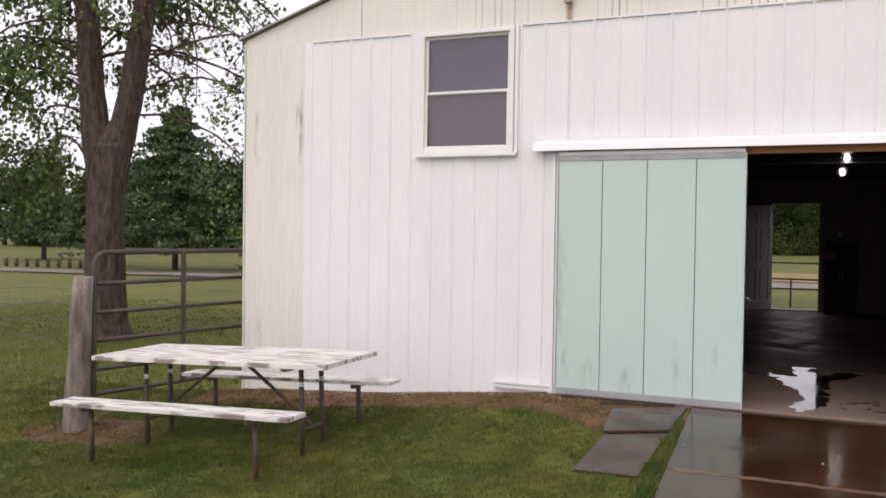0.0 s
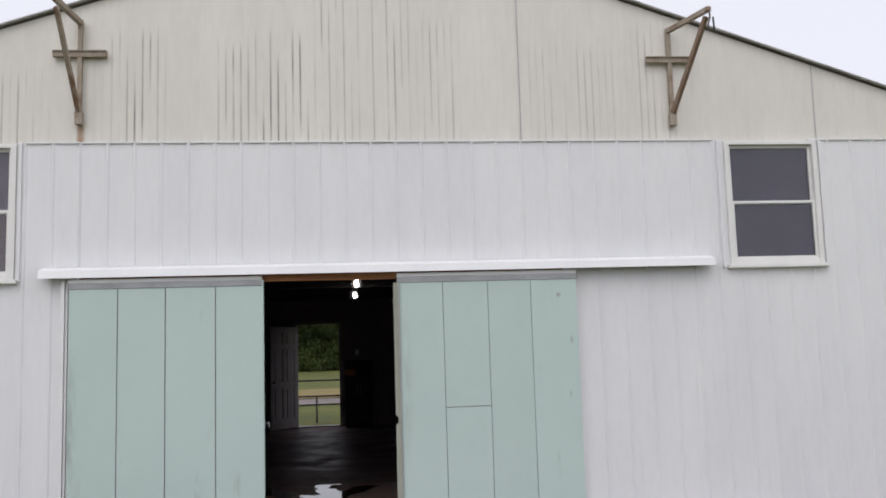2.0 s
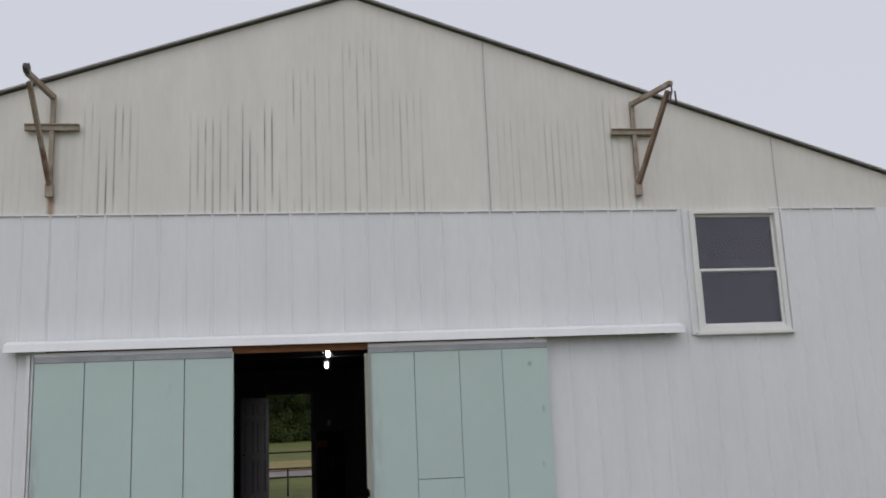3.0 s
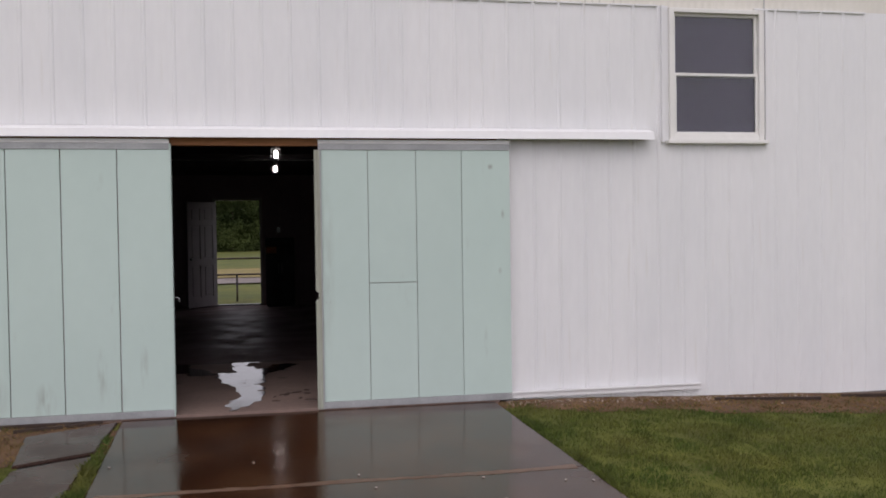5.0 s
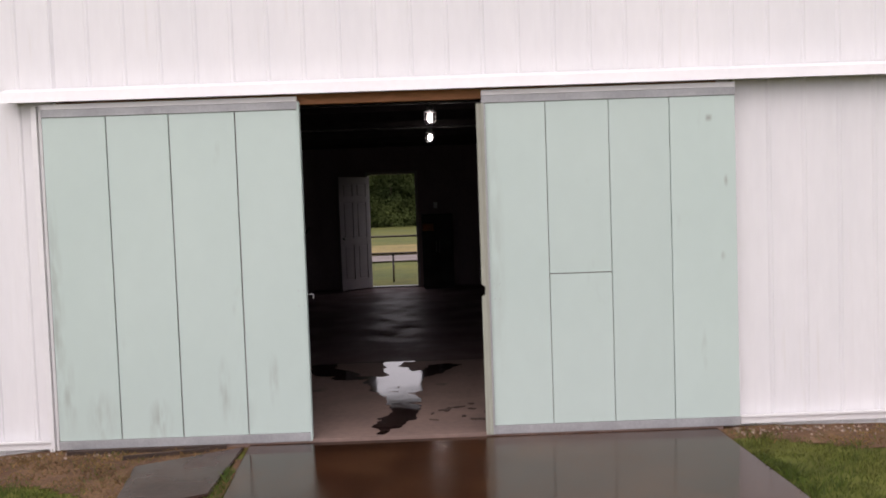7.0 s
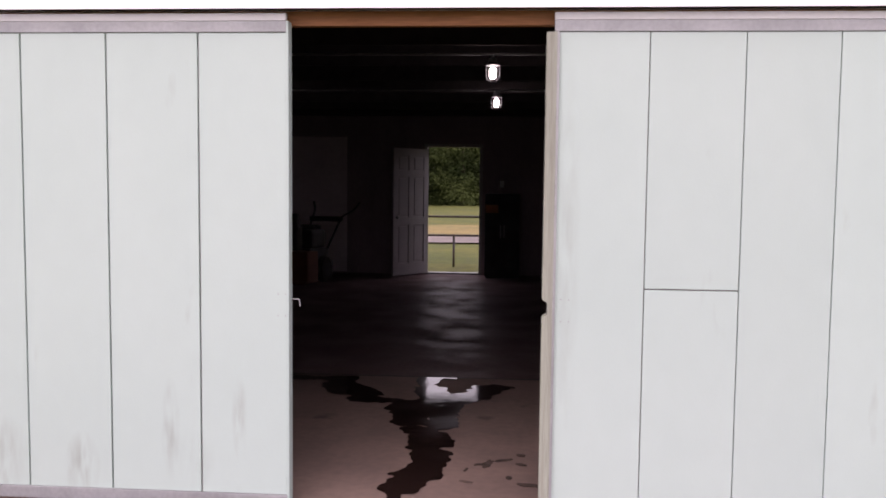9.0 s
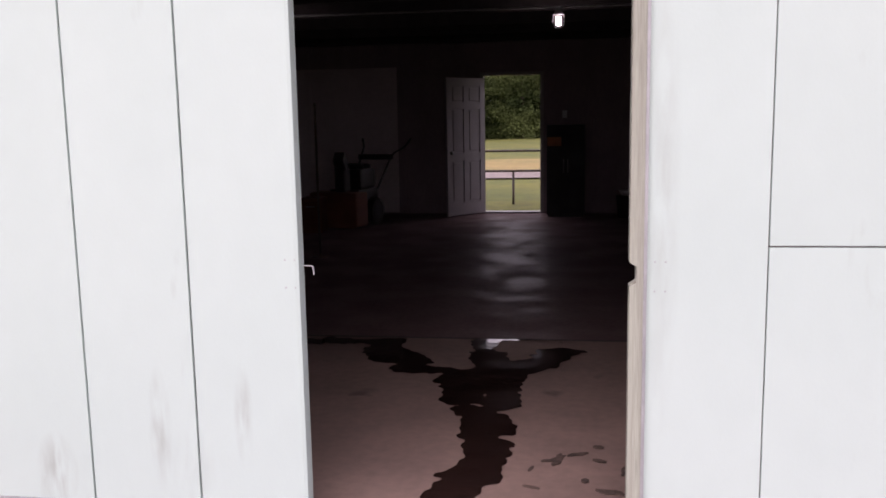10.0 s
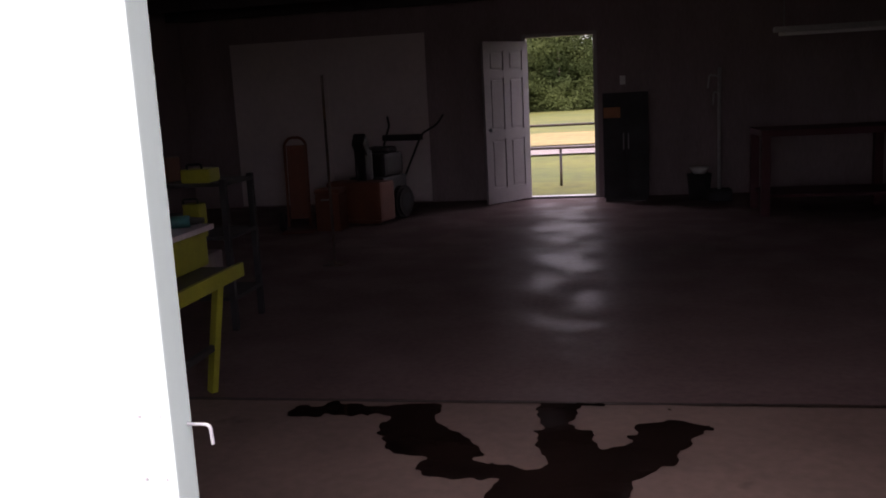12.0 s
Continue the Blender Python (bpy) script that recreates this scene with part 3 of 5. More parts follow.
header = part("door_header", box((OPEN0 + 0.01, YF - 0.018, 2.213), (OPEN1 - 0.01, YF + 0.029, 2.279), 0.004), M_WOODNEW)
tagged(header, "raw brown pine beam over the doorway", "beam", kind="structure")
track = thing("door_track_cover", pose(0, 0, 0), "white painted steel track cover above sliding doors", "track cover", kind="structure")
bm = bmesh.new()
RX0, RX1 = -1.97, 4.13
prof = [(YF - 0.012, 2.372), (YF - 0.05, 2.362), (8.562, 2.338), (8.545, 2.270), (8.550, 2.270), (8.568, 2.334), (YF - 0.05, 2.356), (YF - 0.012, 2.366)]
for x in (RX0, RX1):
    for y, z in prof:
        bm.verts.new((x, y, z))
bm.verts.ensure_lookup_table()
k = len(prof)
for i in range(k):
    bm.faces.new([bm.verts[i], bm.verts[(i + 1) % k], bm.verts[k + (i + 1) % k], bm.verts[k + i]])
part("cover", bm, M_TRIMW, track)
part("track", box((RX0 + 0.02, 8.59, 2.278), (RX1 - 0.02, 8.64, 2.32), 0.004), M_PIPE, track)

# windows
def window(name, x0, x1, z0, z1, label, upper, lower):
    wdw = thing(name, pose(x0, YF - 0.03, z0), label, "window", "gable windows", "structure")
    w, h = x1 - x0, z1 - z0
    f = 0.05
    fr = part("window_frame", add_box(add_box(add_box(box((0, 0, 0), (f, 0.09, h), 0.006), (w - f, 0, 0), (w, 0.09, h), 0.006),
              (f, 0.002, h - f * 0.8), (w - f, 0.09, h), 0.006), (f, 0.002, 0), (w - f, 0.09, f), 0.006), M_SASH, wdw)
    part("window_sill", box((-0.03, -0.03, -0.035), (w + 0.03, 0.06, -0.002), 0.006), M_SASH, wdw)
    mid = h * 0.495
    for k, (a, b, yy) in enumerate(((f, mid + 0.02, 0.022), (mid - 0.015, h - f * 0.8, 0.045))):
        s = 0.027
        part("sash", add_box(add_box(add_box(box((f, yy, a), (f + s, yy + 0.025, b), 0.003), (w - f - s, yy, a), (w - f, yy + 0.025, b), 0.003),
             (f + s, yy, a), (w - f - s, yy + 0.025, a + s), 0.003), (f + s, yy, b - s), (w - f - s, yy + 0.025, b), 0.003), M_SASH, wdw)
        part("pane", box((f + s - 0.004, yy + 0.010, a + s - 0.004), (w - f - s + 0.004, yy + 0.015, b - s + 0.004)), M_GLASS, wdw)
    # boards added behind the glass; their colour stands in for its reflections
    part("blind", box((f, 0.088, mid), (w - f, 0.095, h - f)), upper, wdw, "added board coloured like the reflection in the pane")
    part("blind", box((f, 0.088, f), (w - f, 0.095, mid - 0.002)), lower, wdw, "added board coloured like the reflection in the pane")
    return wdw


# reflection tones of the panes, put into the colour of the added boards
M_REFL_MAUVE = mat("grey_mauve_pane_reflection", (0.105, 0.088, 0.132), 0.9, (0.09, 0.076, 0.112), 2, 4, (1, 1, 1), fine=0.05)
M_REFL_PALE = mat("pale_mauve_pane_reflection", (0.215, 0.18, 0.232), 0.9, (0.19, 0.16, 0.205), 2, 4, (1, 1, 1), fine=0.05)
M_REFL_TAN = mat("tan_pane_reflection", (0.26, 0.202, 0.212), 0.9, (0.23, 0.18, 0.19), 2, 4, (1, 1, 1), fine=0.05)
window("window_1", *WIN[0], "cream framed double-hung window with greyish tan panes", M_REFL_PALE, M_REFL_TAN)
window("window_2", *WIN[1], "cream framed double-hung window with dark mauve panes", M_REFL_MAUVE, M_REFL_MAUVE)

# base flashing, door stops and foundation
for nm, x0, x1 in (("base_flashing", -2.36, -1.79), ("base_flashing", 2.80, 4.60)):
    f = part(nm, add_box(box((x0, YF - 0.05, -0.01), (x1, YF - 0.026, 0.045), 0.003), (x0, YF - 0.065, 0.035), (x1, YF - 0.051, 0.05), 0.002), M_TRIMW)
    tagged(f, "white steel flashing along the foot of the wall", "trim", kind="structure")
stop = part("door_stop", add_box(box((-1.80, YF - 0.06, -0.03), (-1.765, YF - 0.022, 2.25), 0.003), (-1.762, YF - 0.04, -0.03), (-1.742, YF - 0.022, 2.25), 0.003), M_TRIMW)
tagged(stop, "white steel stop strip beside a sliding door", "trim", kind="structure")
M_CONC = mat("grey_concrete", (0.18, 0.165, 0.15), 0.85, (0.13, 0.12, 0.11), 3, 6, (1, 1, 1), 0.3, 50, fine=0.2)
bm = bmesh.new()
add_box(bm, (X0 + 0.02, YF + 0.03, -0.6), (OPEN0, YF + 0.12, -0.14))
add_box(bm, (OPEN1 + 0.1, YF - 0.03, -0.6), (X1 - 0.01, YF + 0.02, -0.125))
add_box(bm, (-1.72, YF - 0.01, -0.6), (-0.5, YF + 0.02, -0.05))
tagged(part("foundation", bm, M_CONC), "low grey concrete footing under the wall", "foundation", kind="structure")

# ---- outside: slabs and ground cover ----
path = thing("concrete_path", pose(0, 0, 0), "wet brown concrete path leading to the barn doors", "path", kind="structure")
rows_y = [8.599, 6.72, 4.62, 2.5, 0.3, -2.0, -4.5]


def path_edges(y):
    return -0.475 + 0.042 * (8.6 - y), 2.64 + 0.075 * (8.6 - y)


for a, b in zip(rows_y, rows_y[1:]):
    y1, y0 = a - 0.007, b + 0.007
    bm = bmesh.new()
    top = []
    n = 6
    for k in range(n + 1):
        y = y0 + (y1 - y0) * k / n
        l, r = path_edges(y)
        top.append([bm.verts.new(p) for p in ((l, y, slab_z(y) - 0.15), (l, y, slab_z(y) - 0.006), (l + 0.012, y, slab_z(y)), (r - 0.012, y, slab_z(y)), (r, y, slab_z(y) - 0.006), (r, y, slab_z(y) - 0.15))])
    for p, q in zip(top, top[1:]):
        for i in range(5):
            bm.faces.new([p[i], p[i + 1], q[i + 1], q[i]])
    bm.faces.new(top[0][::-1])
    bm.faces.new(top[-1])
    bmesh.ops.recalc_face_normals(bm, faces=bm.faces)
    part("slab", bm, M_CONC_WET, path)

M_SILT = mat("wet_tan_silt", (0.15, 0.086, 0.053), 0.4, (0.105, 0.06, 0.037), 6, 6, (1, 1, 1), 0.15, 50, rough2=0.55, fine=0.3)
for y in rows_y[1:4]:
    l, r = path_edges(y)
    verts, faces = [], []
    n = 240
    for k in range(n + 1):
        x = l + 0.06 + (r - l - 0.12) * k / n
        w1 = 0.042 + 0.03 * noise.noise(Vector((x * 2.2, y, 0))) + 0.012 * noise.noise(Vector((x * 14, y, 0)))
        w2 = 0.036 + 0.04 * noise.noise(Vector((x * 2.2, y, 9))) + 0.014 * noise.noise(Vector((x * 14, y, 5)))
        for yy in (y - max(w1, 0.003), y + max(w2, 0.003)):
            verts.append((x, yy, slab_z(yy) + 0.0015))
    faces = [(2 * k, 2 * k + 2, 2 * k + 3, 2 * k + 1) for k in range(n)]
    tagged(sheet_mesh("silt", verts, faces, M_SILT), "band of wet tan silt along a joint in the path", "silt", "silt bands", "structure")
M_STONE = mat("wet_grey_slab", (0.066, 0.036, 0.028), 0.12, (0.04, 0.022, 0.017), 2.5, 6, (1, 1, 1), 0.12, 40, rough2=0.35, fine=0.3, spec=0.22)


def stepping_slab(corners, lift):
    """A broken paving slab with the four corners given, bedded on the ground."""
    cx, cy = sum(c[0] for c in corners) / 4, sum(c[1] for c in corners) / 4
    bm = bmesh.new()
    ring = [bm.verts.new((x - cx, y - cy, ground_z(x, y) + lift)) for x, y in corners]
    top = bm.faces.new(ring)
    out = bmesh.ops.extrude_face_region(bm, geom=[top])
    bmesh.ops.translate(bm, verts=[v for v in out["geom"] if isinstance(v, bmesh.types.BMVert)], vec=(0, 0, -0.06))
    bmesh.ops.recalc_face_normals(bm, faces=bm.faces)
    bmesh.ops.bevel(bm, geom=list(bm.edges), offset=0.007, segments=2, affect="EDGES")
    st = part("stepping_slab", bm, M_STONE)
    st.location = (cx, cy, 0)
    tagged(st, "wet dark grey paving slab sunk in the grass", "paving slab", "paving slabs", "structure")


stepping_slab(((-1.01, 7.50), (-0.525, 7.73), (-0.50, 8.56), (-1.12, 8.26)), 0.022)
stepping_slab(((-0.98, 6.46), (-0.53, 6.48), (-0.52, 7.65), (-0.99, 7.41)), 0.016)


# a thin near-black sheet that makes the gap between the slabs read dark
verts = [(x, y, ground_z(x, y) + 0.006) for y in (7.38, 7.72) for x in (-0.97, -0.54)]
tagged(sheet_mesh("soil", verts, [(0, 1, 3, 2)], M_PUDDLE), "near-black sheet laid in the gap between two slabs", "soil", kind="structure")


def on_paving(x, y):
    l, r = path_edges(y)
    if l - 0.01 < x < r + 0.01 and y < 8.6:
        return True
    return (-1.10 + 0.1 * (8.26 - y) < x < -0.52 and 7.5 < y < 8.26 + 0.48 * (x + 1.12)) or (-0.98 < x < -0.53 and 6.48 < y < 7.7)


def grow(name, count, x0, x1, y0, y1, h0, h1, width, material, keep, label, seed, lean=0.6):
    """Blades of grass: each a thin leaf of two bent pieces, sown at random where keep() says so."""
    rg = random.Random(seed)
    verts, faces = [], []
    for _ in range(count):
        x, y = rg.uniform(x0, x1), rg.uniform(y0, y1)
        k = keep(x, y)
        if rg.random() > k:
            continue
        z = ground_z(x, y) - 0.005
        a = rg.uniform(0, 2 * math.pi)
        clump = 0.75 + 0.5 * noise.noise(Vector((x * 3, y * 3, 5))) + 0.5 * noise.noise(Vector((x * 9, y * 9, 2)))
        h = rg.uniform(h0, h1) * clump
        w = width * rg.uniform(0.7, 1.3)
        ca, sa = math.cos(a), math.sin(a)
        b = rg.uniform(0, 2 * math.pi)
        d = h * lean * rg.random()
        tx, ty = math.cos(b) * d, math.sin(b) * d
        i = len(verts)
        verts += [(x - ca * w, y - sa * w, z), (x + ca * w, y + sa * w, z), (x + tx * 0.4 + ca * w * 0.7, y + ty * 0.4 + sa * w * 0.7, z + h * 0.6), (x + tx, y + ty, z + h)]
        faces += [(i, i + 1, i + 2), (i, i + 2, i + 3)]
    ob = sheet_mesh(name, verts, faces, material)
    return tagged(ob, label, "grass", kind="stuff")


def path_verge(x, y):
    l, r = path_edges(y)
    d = min(abs(x - l + 0.04), abs(x - r - 0.05), abs(x + 0.52) if 6.5 < y < 8.3 else 9)
    if y > 8.15 or on_paving(x, y):
        return 0.0
    return clamp(1 - d / 0.09, 0, 1) * (0.4 + 0.6 * clamp(0.5 + noise.noise(Vector((x * 3, y * 3, 8))), 0, 1))


def dirt_edge(x, y):
    """How far a spot lies in the bare strip along the wall: 1 inside, 0 on the lawn."""
    if x < 0:
        e = 8.0 - 0.5 * clamp((x + 1.6) / 0.5, 0, 1) + 0.16 * noise.noise(Vector((x * 1.6, y * 1.6, 1)))
    else:
        e = 8.26 - 0.4 * clamp((x - 2.8) / 1.7, 0, 1) + 0.2 * noise.noise(Vector((x * 1.3, y * 1.3, 2)))
    wall = clamp((y - e) / 0.25, 0, 1) if x > -5.7 else 0.0
    d = math.hypot((x + 5.75) / 1.5, y - 6.95) + 0.25 * noise.noise(Vector((x * 2, y * 2, 4)))
    return max(wall, clamp((0.55 - d) / 0.25, 0, 1))


def lawn(x, y):
    if on_paving(x, y) or (x > X0 - 0.03 and x < X1 + 0.03 and y > 8.62):
        return 0.0
    if y < 9 and X0 - 1.6 < x < X1:
        return 1 - dirt_edge(x, y) * (0.93 - 0.25 * clamp(0.2 + noise.noise(Vector((x * 2, y * 4, 3))), 0, 1))
    return 1.0


def bare(x, y):
    if on_paving(x, y) or y > 8.6:
        return 0.0
    return 0.75 * dirt_edge(x, y)


def fade(x0, x1, y0, y1, soft):
    """A lawn that thins out towards its edges."""
    def keep(x, y):
        d = min(x - x0, x1 - x, y - y0, y1 - y) + soft * 0.4 * noise.noise(Vector((x, y, 7)))
        return lawn(x, y) * clamp(d / soft, 0, 1)
    return keep


grow("grass", 430000, -9, -0.3, 2.2, 8.65, 0.02, 0.05, 0.0024, M_GRASS, fade(-9, 1.7, 2.2, 10.6, 2.0), "short mown green lawn grass", 3)
grow("grass", 380000, 2.5, 10.5, 2.2, 8.65, 0.02, 0.05, 0.0024, M_GRASS, fade(0.5, 10.5, 2.2, 10.6, 2.0), "short mown green lawn grass", 4)
grow("grass", 120000, -19, -5.4, 5.5, 20, 0.03, 0.075, 0.006, M_MEADOW, fade(-19, -3.4, 5.0, 20, 4.0), "longer green grass beyond the gate", 5)
grow("grass", 60000, -0.75, -0.2, 3.5, 8.4, 0.03, 0.085, 0.0026, M_GRASS, path_verge, "tufted grass along the edge of the path", 13, 0.9)
grow("grass", 60000, 2.6, 3.4, 3.5, 8.3, 0.03, 0.075, 0.0026, M_GRASS, path_verge, "tufted grass along the edge of the path", 14, 0.9)
grow("dead_grass", 84000, -6.9, -0.4, 6.3, 8.62, 0.015, 0.05, 0.003, M_DEADGRASS, bare, "dry brown grass and litter along the wall", 6, 1.6)
grow("dead_grass", 42000, 2.6, 7.4, 7.6, 8.62, 0.012, 0.04, 0.003, M_DEADGRASS, bare, "dry brown grass and litter along the wall", 7, 1.6)

# bare soil strips along the wall, with a ragged edge
def soil_strip(x0, x1, label):
    verts, faces, idx = [], [], {}
    st = 0.05
    nx, ny = int((x1 - x0) / st), int(2.35 / st)

    def vert(i, j):
        if (i, j) not in idx:
            x, y = x0 + i * st, 6.3 + j * st
            idx[i, j] = len(verts)
            verts.append((x, y, ground_z(x, y) + 0.006 + 0.006 * noise.noise(Vector((x * 9, y * 9, 0)))))
        return idx[i, j]
    for i in range(nx):
        for j in range(ny):
            x, y = x0 + (i + 0.5) * st, 6.3 + (j + 0.5) * st
            if dirt_edge(x, y) > 0.35 and not on_paving(x, y):
                faces.append((vert(i, j), vert(i + 1, j), vert(i + 1, j + 1), vert(i, j + 1)))
    return tagged(sheet_mesh("soil", verts, faces, M_DIRT), label, "soil", kind="structure")


soil_strip(-6.9, -0.45, "bare brown soil along the barn wall")
soil_strip(2.6, 7.4, "bare brown soil along the barn wall")
for x0, x1, y, r in ((4.65, 5.65, 8.47, 0.018), (5.95, 7.2, 8.5, 0.02)):
    ob = part("old_plank", beam((x0, y, ground_z(x0, y) + 0.018), (x1, y - 0.1, ground_z(x1, y) + 0.02), 0.03, 0.016), M_ROT)
    tagged(ob, "dark rotten plank lying along the wall", "plank", "rotten planks")
for x0, x1, y0, y1 in ((-1.66, -0.62, 8.555, 8.575), (-1.25, -0.72, 8.43, 8.53)):
    ob = part("old_plank", beam((x0, y0, ground_z(x0, y0) + 0.018), (x1, y1, ground_z(x1, y1) + 0.018), 0.03, 0.014), M_ROT)
    tagged(ob, "dark rotten plank lying under the door", "plank", "rotten planks")

# pale pebbles on the path
M_PEBBLE = mat("pale_pebble", (0.34, 0.32, 0.29), 0.8, (0.24, 0.22, 0.20), 30, 4)
rg = random.Random(17)
for x, y in ((0.60, 7.24), (-0.35, 7.33), (2.06, 6.62), (2.56, 6.46), (1.36, 6.56), (2.73, 6.42), (1.28, 6.83), (2.10, 6.20)):
    bm = bmesh.new()
    bmesh.ops.create_icosphere(bm, subdivisions=2, radius=1.0)
    for v in bm.verts:
        v.co *= 1 + 0.25 * noise.noise(v.co * 1.5 + Vector((x * 9, y * 9, 0)))
        v.co = Vector((v.co.x * 0.011, v.co.y * 0.008, v.co.z * 0.006))
    ob = part("pebble", bm, M_PEBBLE)
    ob.matrix_world = pose(x, y, slab_z(y) + 0.004, 0, 0, rg.uniform(0, 180))
    tagged(ob, "small pale pebble lying on wet concrete", "pebble", "pale pebbles")

# crumbled pale gravel along the foot of the wall
rg = random.Random(44)
verts, faces = [], []
ico = bmesh.new()
bmesh.ops.create_icosphere(ico, subdivisions=1, radius=1.0)
ico.verts.ensure_lookup_table()
for _ in range(620):
    x = rg.uniform(2.75, 5.6) if rg.random() < 0.65 else rg.uniform(-4.6, -1.3)
    y = 8.60 - abs(rg.gauss(0, 0.09 if x > 0 else 0.05))
    r = rg.uniform(0.005, 0.016)
    c, q = Vector((x, y, ground_z(x, y) + 0.008)), Euler((rg.uniform(0, 3), rg.uniform(0, 3), rg.uniform(0, 3))).to_matrix()
    i = len(verts)
    verts += [tuple(c + q @ Vector((v.co.x * r, v.co.y * r * 0.8, v.co.z * r * 0.6))) for v in ico.verts]
    faces += [tuple(i + v.index for v in f.verts) for f in ico.faces]
ico.free()
M_CRUMB = mat("pale_concrete_crumbs", (0.36, 0.29, 0.24), 0.9, (0.2, 0.13, 0.09), 14, 4, (1, 1, 1), fine=0.2, island=0.45)
tagged(sheet_mesh("gravel", verts, faces, M_CRUMB), "pale crumbled concrete and gravel along the wall", "gravel", kind="stuff")

# ---- picnic table ----
def picnic_table(m):
    t = thing("picnic_table", m, "old picnic table with peeling white boards on brown pipe legs", "picnic table")
    H, L = 0.79, 2.32
    n, wid = 5, 0.18
    for k in range(n):
        y = (k - (n - 1) / 2) * (wid + 0.008)
        part("board", box((-L / 2, y - wid / 2, H - 0.04), (L / 2, y + wid / 2, H), 0.005), M_PEEL, t)
    for s in (-1, 1):
        for k in (0, 1):
            y = s * (0.76 + k * 0.13)
            part("bench_board", box((-L / 2 + 0.02, y - 0.062, 0.44), (L / 2 - 0.02, y + 0.062, 0.475), 0.005), M_PEEL, t)
    for e in (-0.83, 0.77):
        for y in (-0.16, 0.16):
            lg = part("leg", rod((e, y, -0.02), (e, y, H - 0.04), 0.022), M_STEEL_RUST, t)
            part("band", rod((e, y, 0.56), (e, y, 0.60), 0.0235), M_TRIMW, lg, "white paint band")
        part("top_bearer", box((e - 0.03, -0.42, H - 0.07), (e + 0.03, 0.42, H - 0.041), 0.003), M_STEEL_RUST, t)
        part("crossbar", rod((e, -0.16, 0.2), (e, 0.16, 0.2), 0.016), M_STEEL_RUST, t)
        for y in (-0.82, 0.82):
            part("bench_leg", rod((e, y, -0.02), (e, y, 0.42), 0.022), M_STEEL_RUST, t)
            part("bench_bearer", beam((e, y - 0.12, 0.425), (e, y + 0.12, 0.425), 0.045, 0.03), M_STEEL_RUST, t)
        part("brace", rod((e, 0, 0.22), (e * 0.1, 0, H - 0.05), 0.016), M_STEEL_RUST, t)
    return t


TX, TY = -4.08, 6.86
picnic_table(pose(TX, TY, ground_z(TX, TY) - 0.005, 0, -2.0, 1.0))

# ---- fences and gates ----


M_POST = mat("weathered_grey_post", (0.29, 0.24, 0.212), 0.9, (0.11, 0.08, 0.066), 3.2, 8, (3.5, 3.5, 0.8), 0.6, 25, fine=0.3)


def tube_gate(a, b, levels, label, stiles):
    """A farm gate of pipes from a to b (x, y), its bars at the heights given."""
    a, b = Vector((*a, 0)), Vector((*b, 0))
    L = (b - a).length
    ang = math.degrees(math.atan2(b.y - a.y, b.x - a.x))
    g = thing("tube_gate", pose(a.x, a.y, 0, 0, 0, ang), label, "gate", "farm gates")
    lo, hi = levels[-1], levels[0]
    bent_pipe("gate_frame", [(0, 0, lo), (0, 0, hi), (L, 0, hi), (L, 0, lo)], 0.025, M_PIPE, g, "", 0.14)
    for z in levels[1:]:
        part("bar", rod((0, 0, z), (L, 0, z), 0.021), M_PIPE, g)
    for u in stiles:
        part("stile", box((L * u - 0.03, -0.028, lo), (L * u + 0.03, -0.02, hi), 0.002), M_PIPE, g)
    for z in (lo + 0.15, hi - 0.25):
        part("hinge", rod((L - 0.02, 0, z - 0.03), (L - 0.02, 0, z + 0.03), 0.034), M_PIPE, g)
    return g


LEVELS = [1.25, 0.95, 0.67, 0.40, 0.12, -0.12]
tube_gate((-5.86, 7.0), (-5.42, 8.9), LEVELS, "dark steel tube farm gate between post and barn", (0.52,))
tube_gate((10.8, 9.1), (7.60, 8.95), [1.22, 0.92, 0.66, 0.40, 0.17, -0.05], "dark steel tube farm gate beside the barn corner", (0.5,))
for px, py, h, r, nm in ((-5.92, 6.89, 1.02, 0.10, "fence_post"), (-8.6, 6.5, 0.95, 0.08, "fence_post"), (-11.2, 6.1, 0.95, 0.08, "fence_post")):
    z = ground_z(px, py)
    bm = rod((px - 0.06, py, z - 0.3), (px + 0.02, py, h), r * 1.3, r * 0.92, 18)
    bmesh.ops.subdivide_edges(bm, edges=[e for e in bm.edges if abs(e.verts[0].co.z - e.verts[1].co.z) > 0.5], cuts=6)
    for v in bm.verts:
        n = noise.noise(v.co * 4)
        v.co.x += 0.02 * n
        v.co.y += 0.02 * noise.noise(v.co * 4 + Vector((7, 0, 0)))
    tagged(part(nm, bm, M_POST), "weathered grey wooden fence post", "post", "fence posts")
M_WIRE = mat("rusty_wire", (0.16, 0.13, 0.11), 0.7, (0.1, 0.08, 0.07), 5, 4)
fence = thing("wire_fence", pose(0, 0, 0), "rusty woven wire fence strung on wooden posts", "fence")
FA, FB = Vector((-6.05, 6.85, 0)), Vector((-11.2, 6.1, 0))
for k in range(8):
    h = 0.90 - 0.15 * k
    a, b = FA + Vector((0, 0, h)), FB + Vector((0, 0, h - 0.06))
    pts = [a.lerp(b, u / 16) + Vector((0, 0, 0.012 * math.sin(u * 1.7 + k))) for u in range(17)]
    bent_pipe("line_wire", pts, 0.0028, M_WIRE, fence)
for k in range(34):
    p = FA.lerp(FB, k / 34 + 0.01)
    part("stay_wire", rod(p + Vector((0, 0, -0.17)), p + Vector((0.01 * math.sin(k), 0, 0.9 - 0.06 * k / 34)), 0.0024, None, 5), M_WIRE, fence)

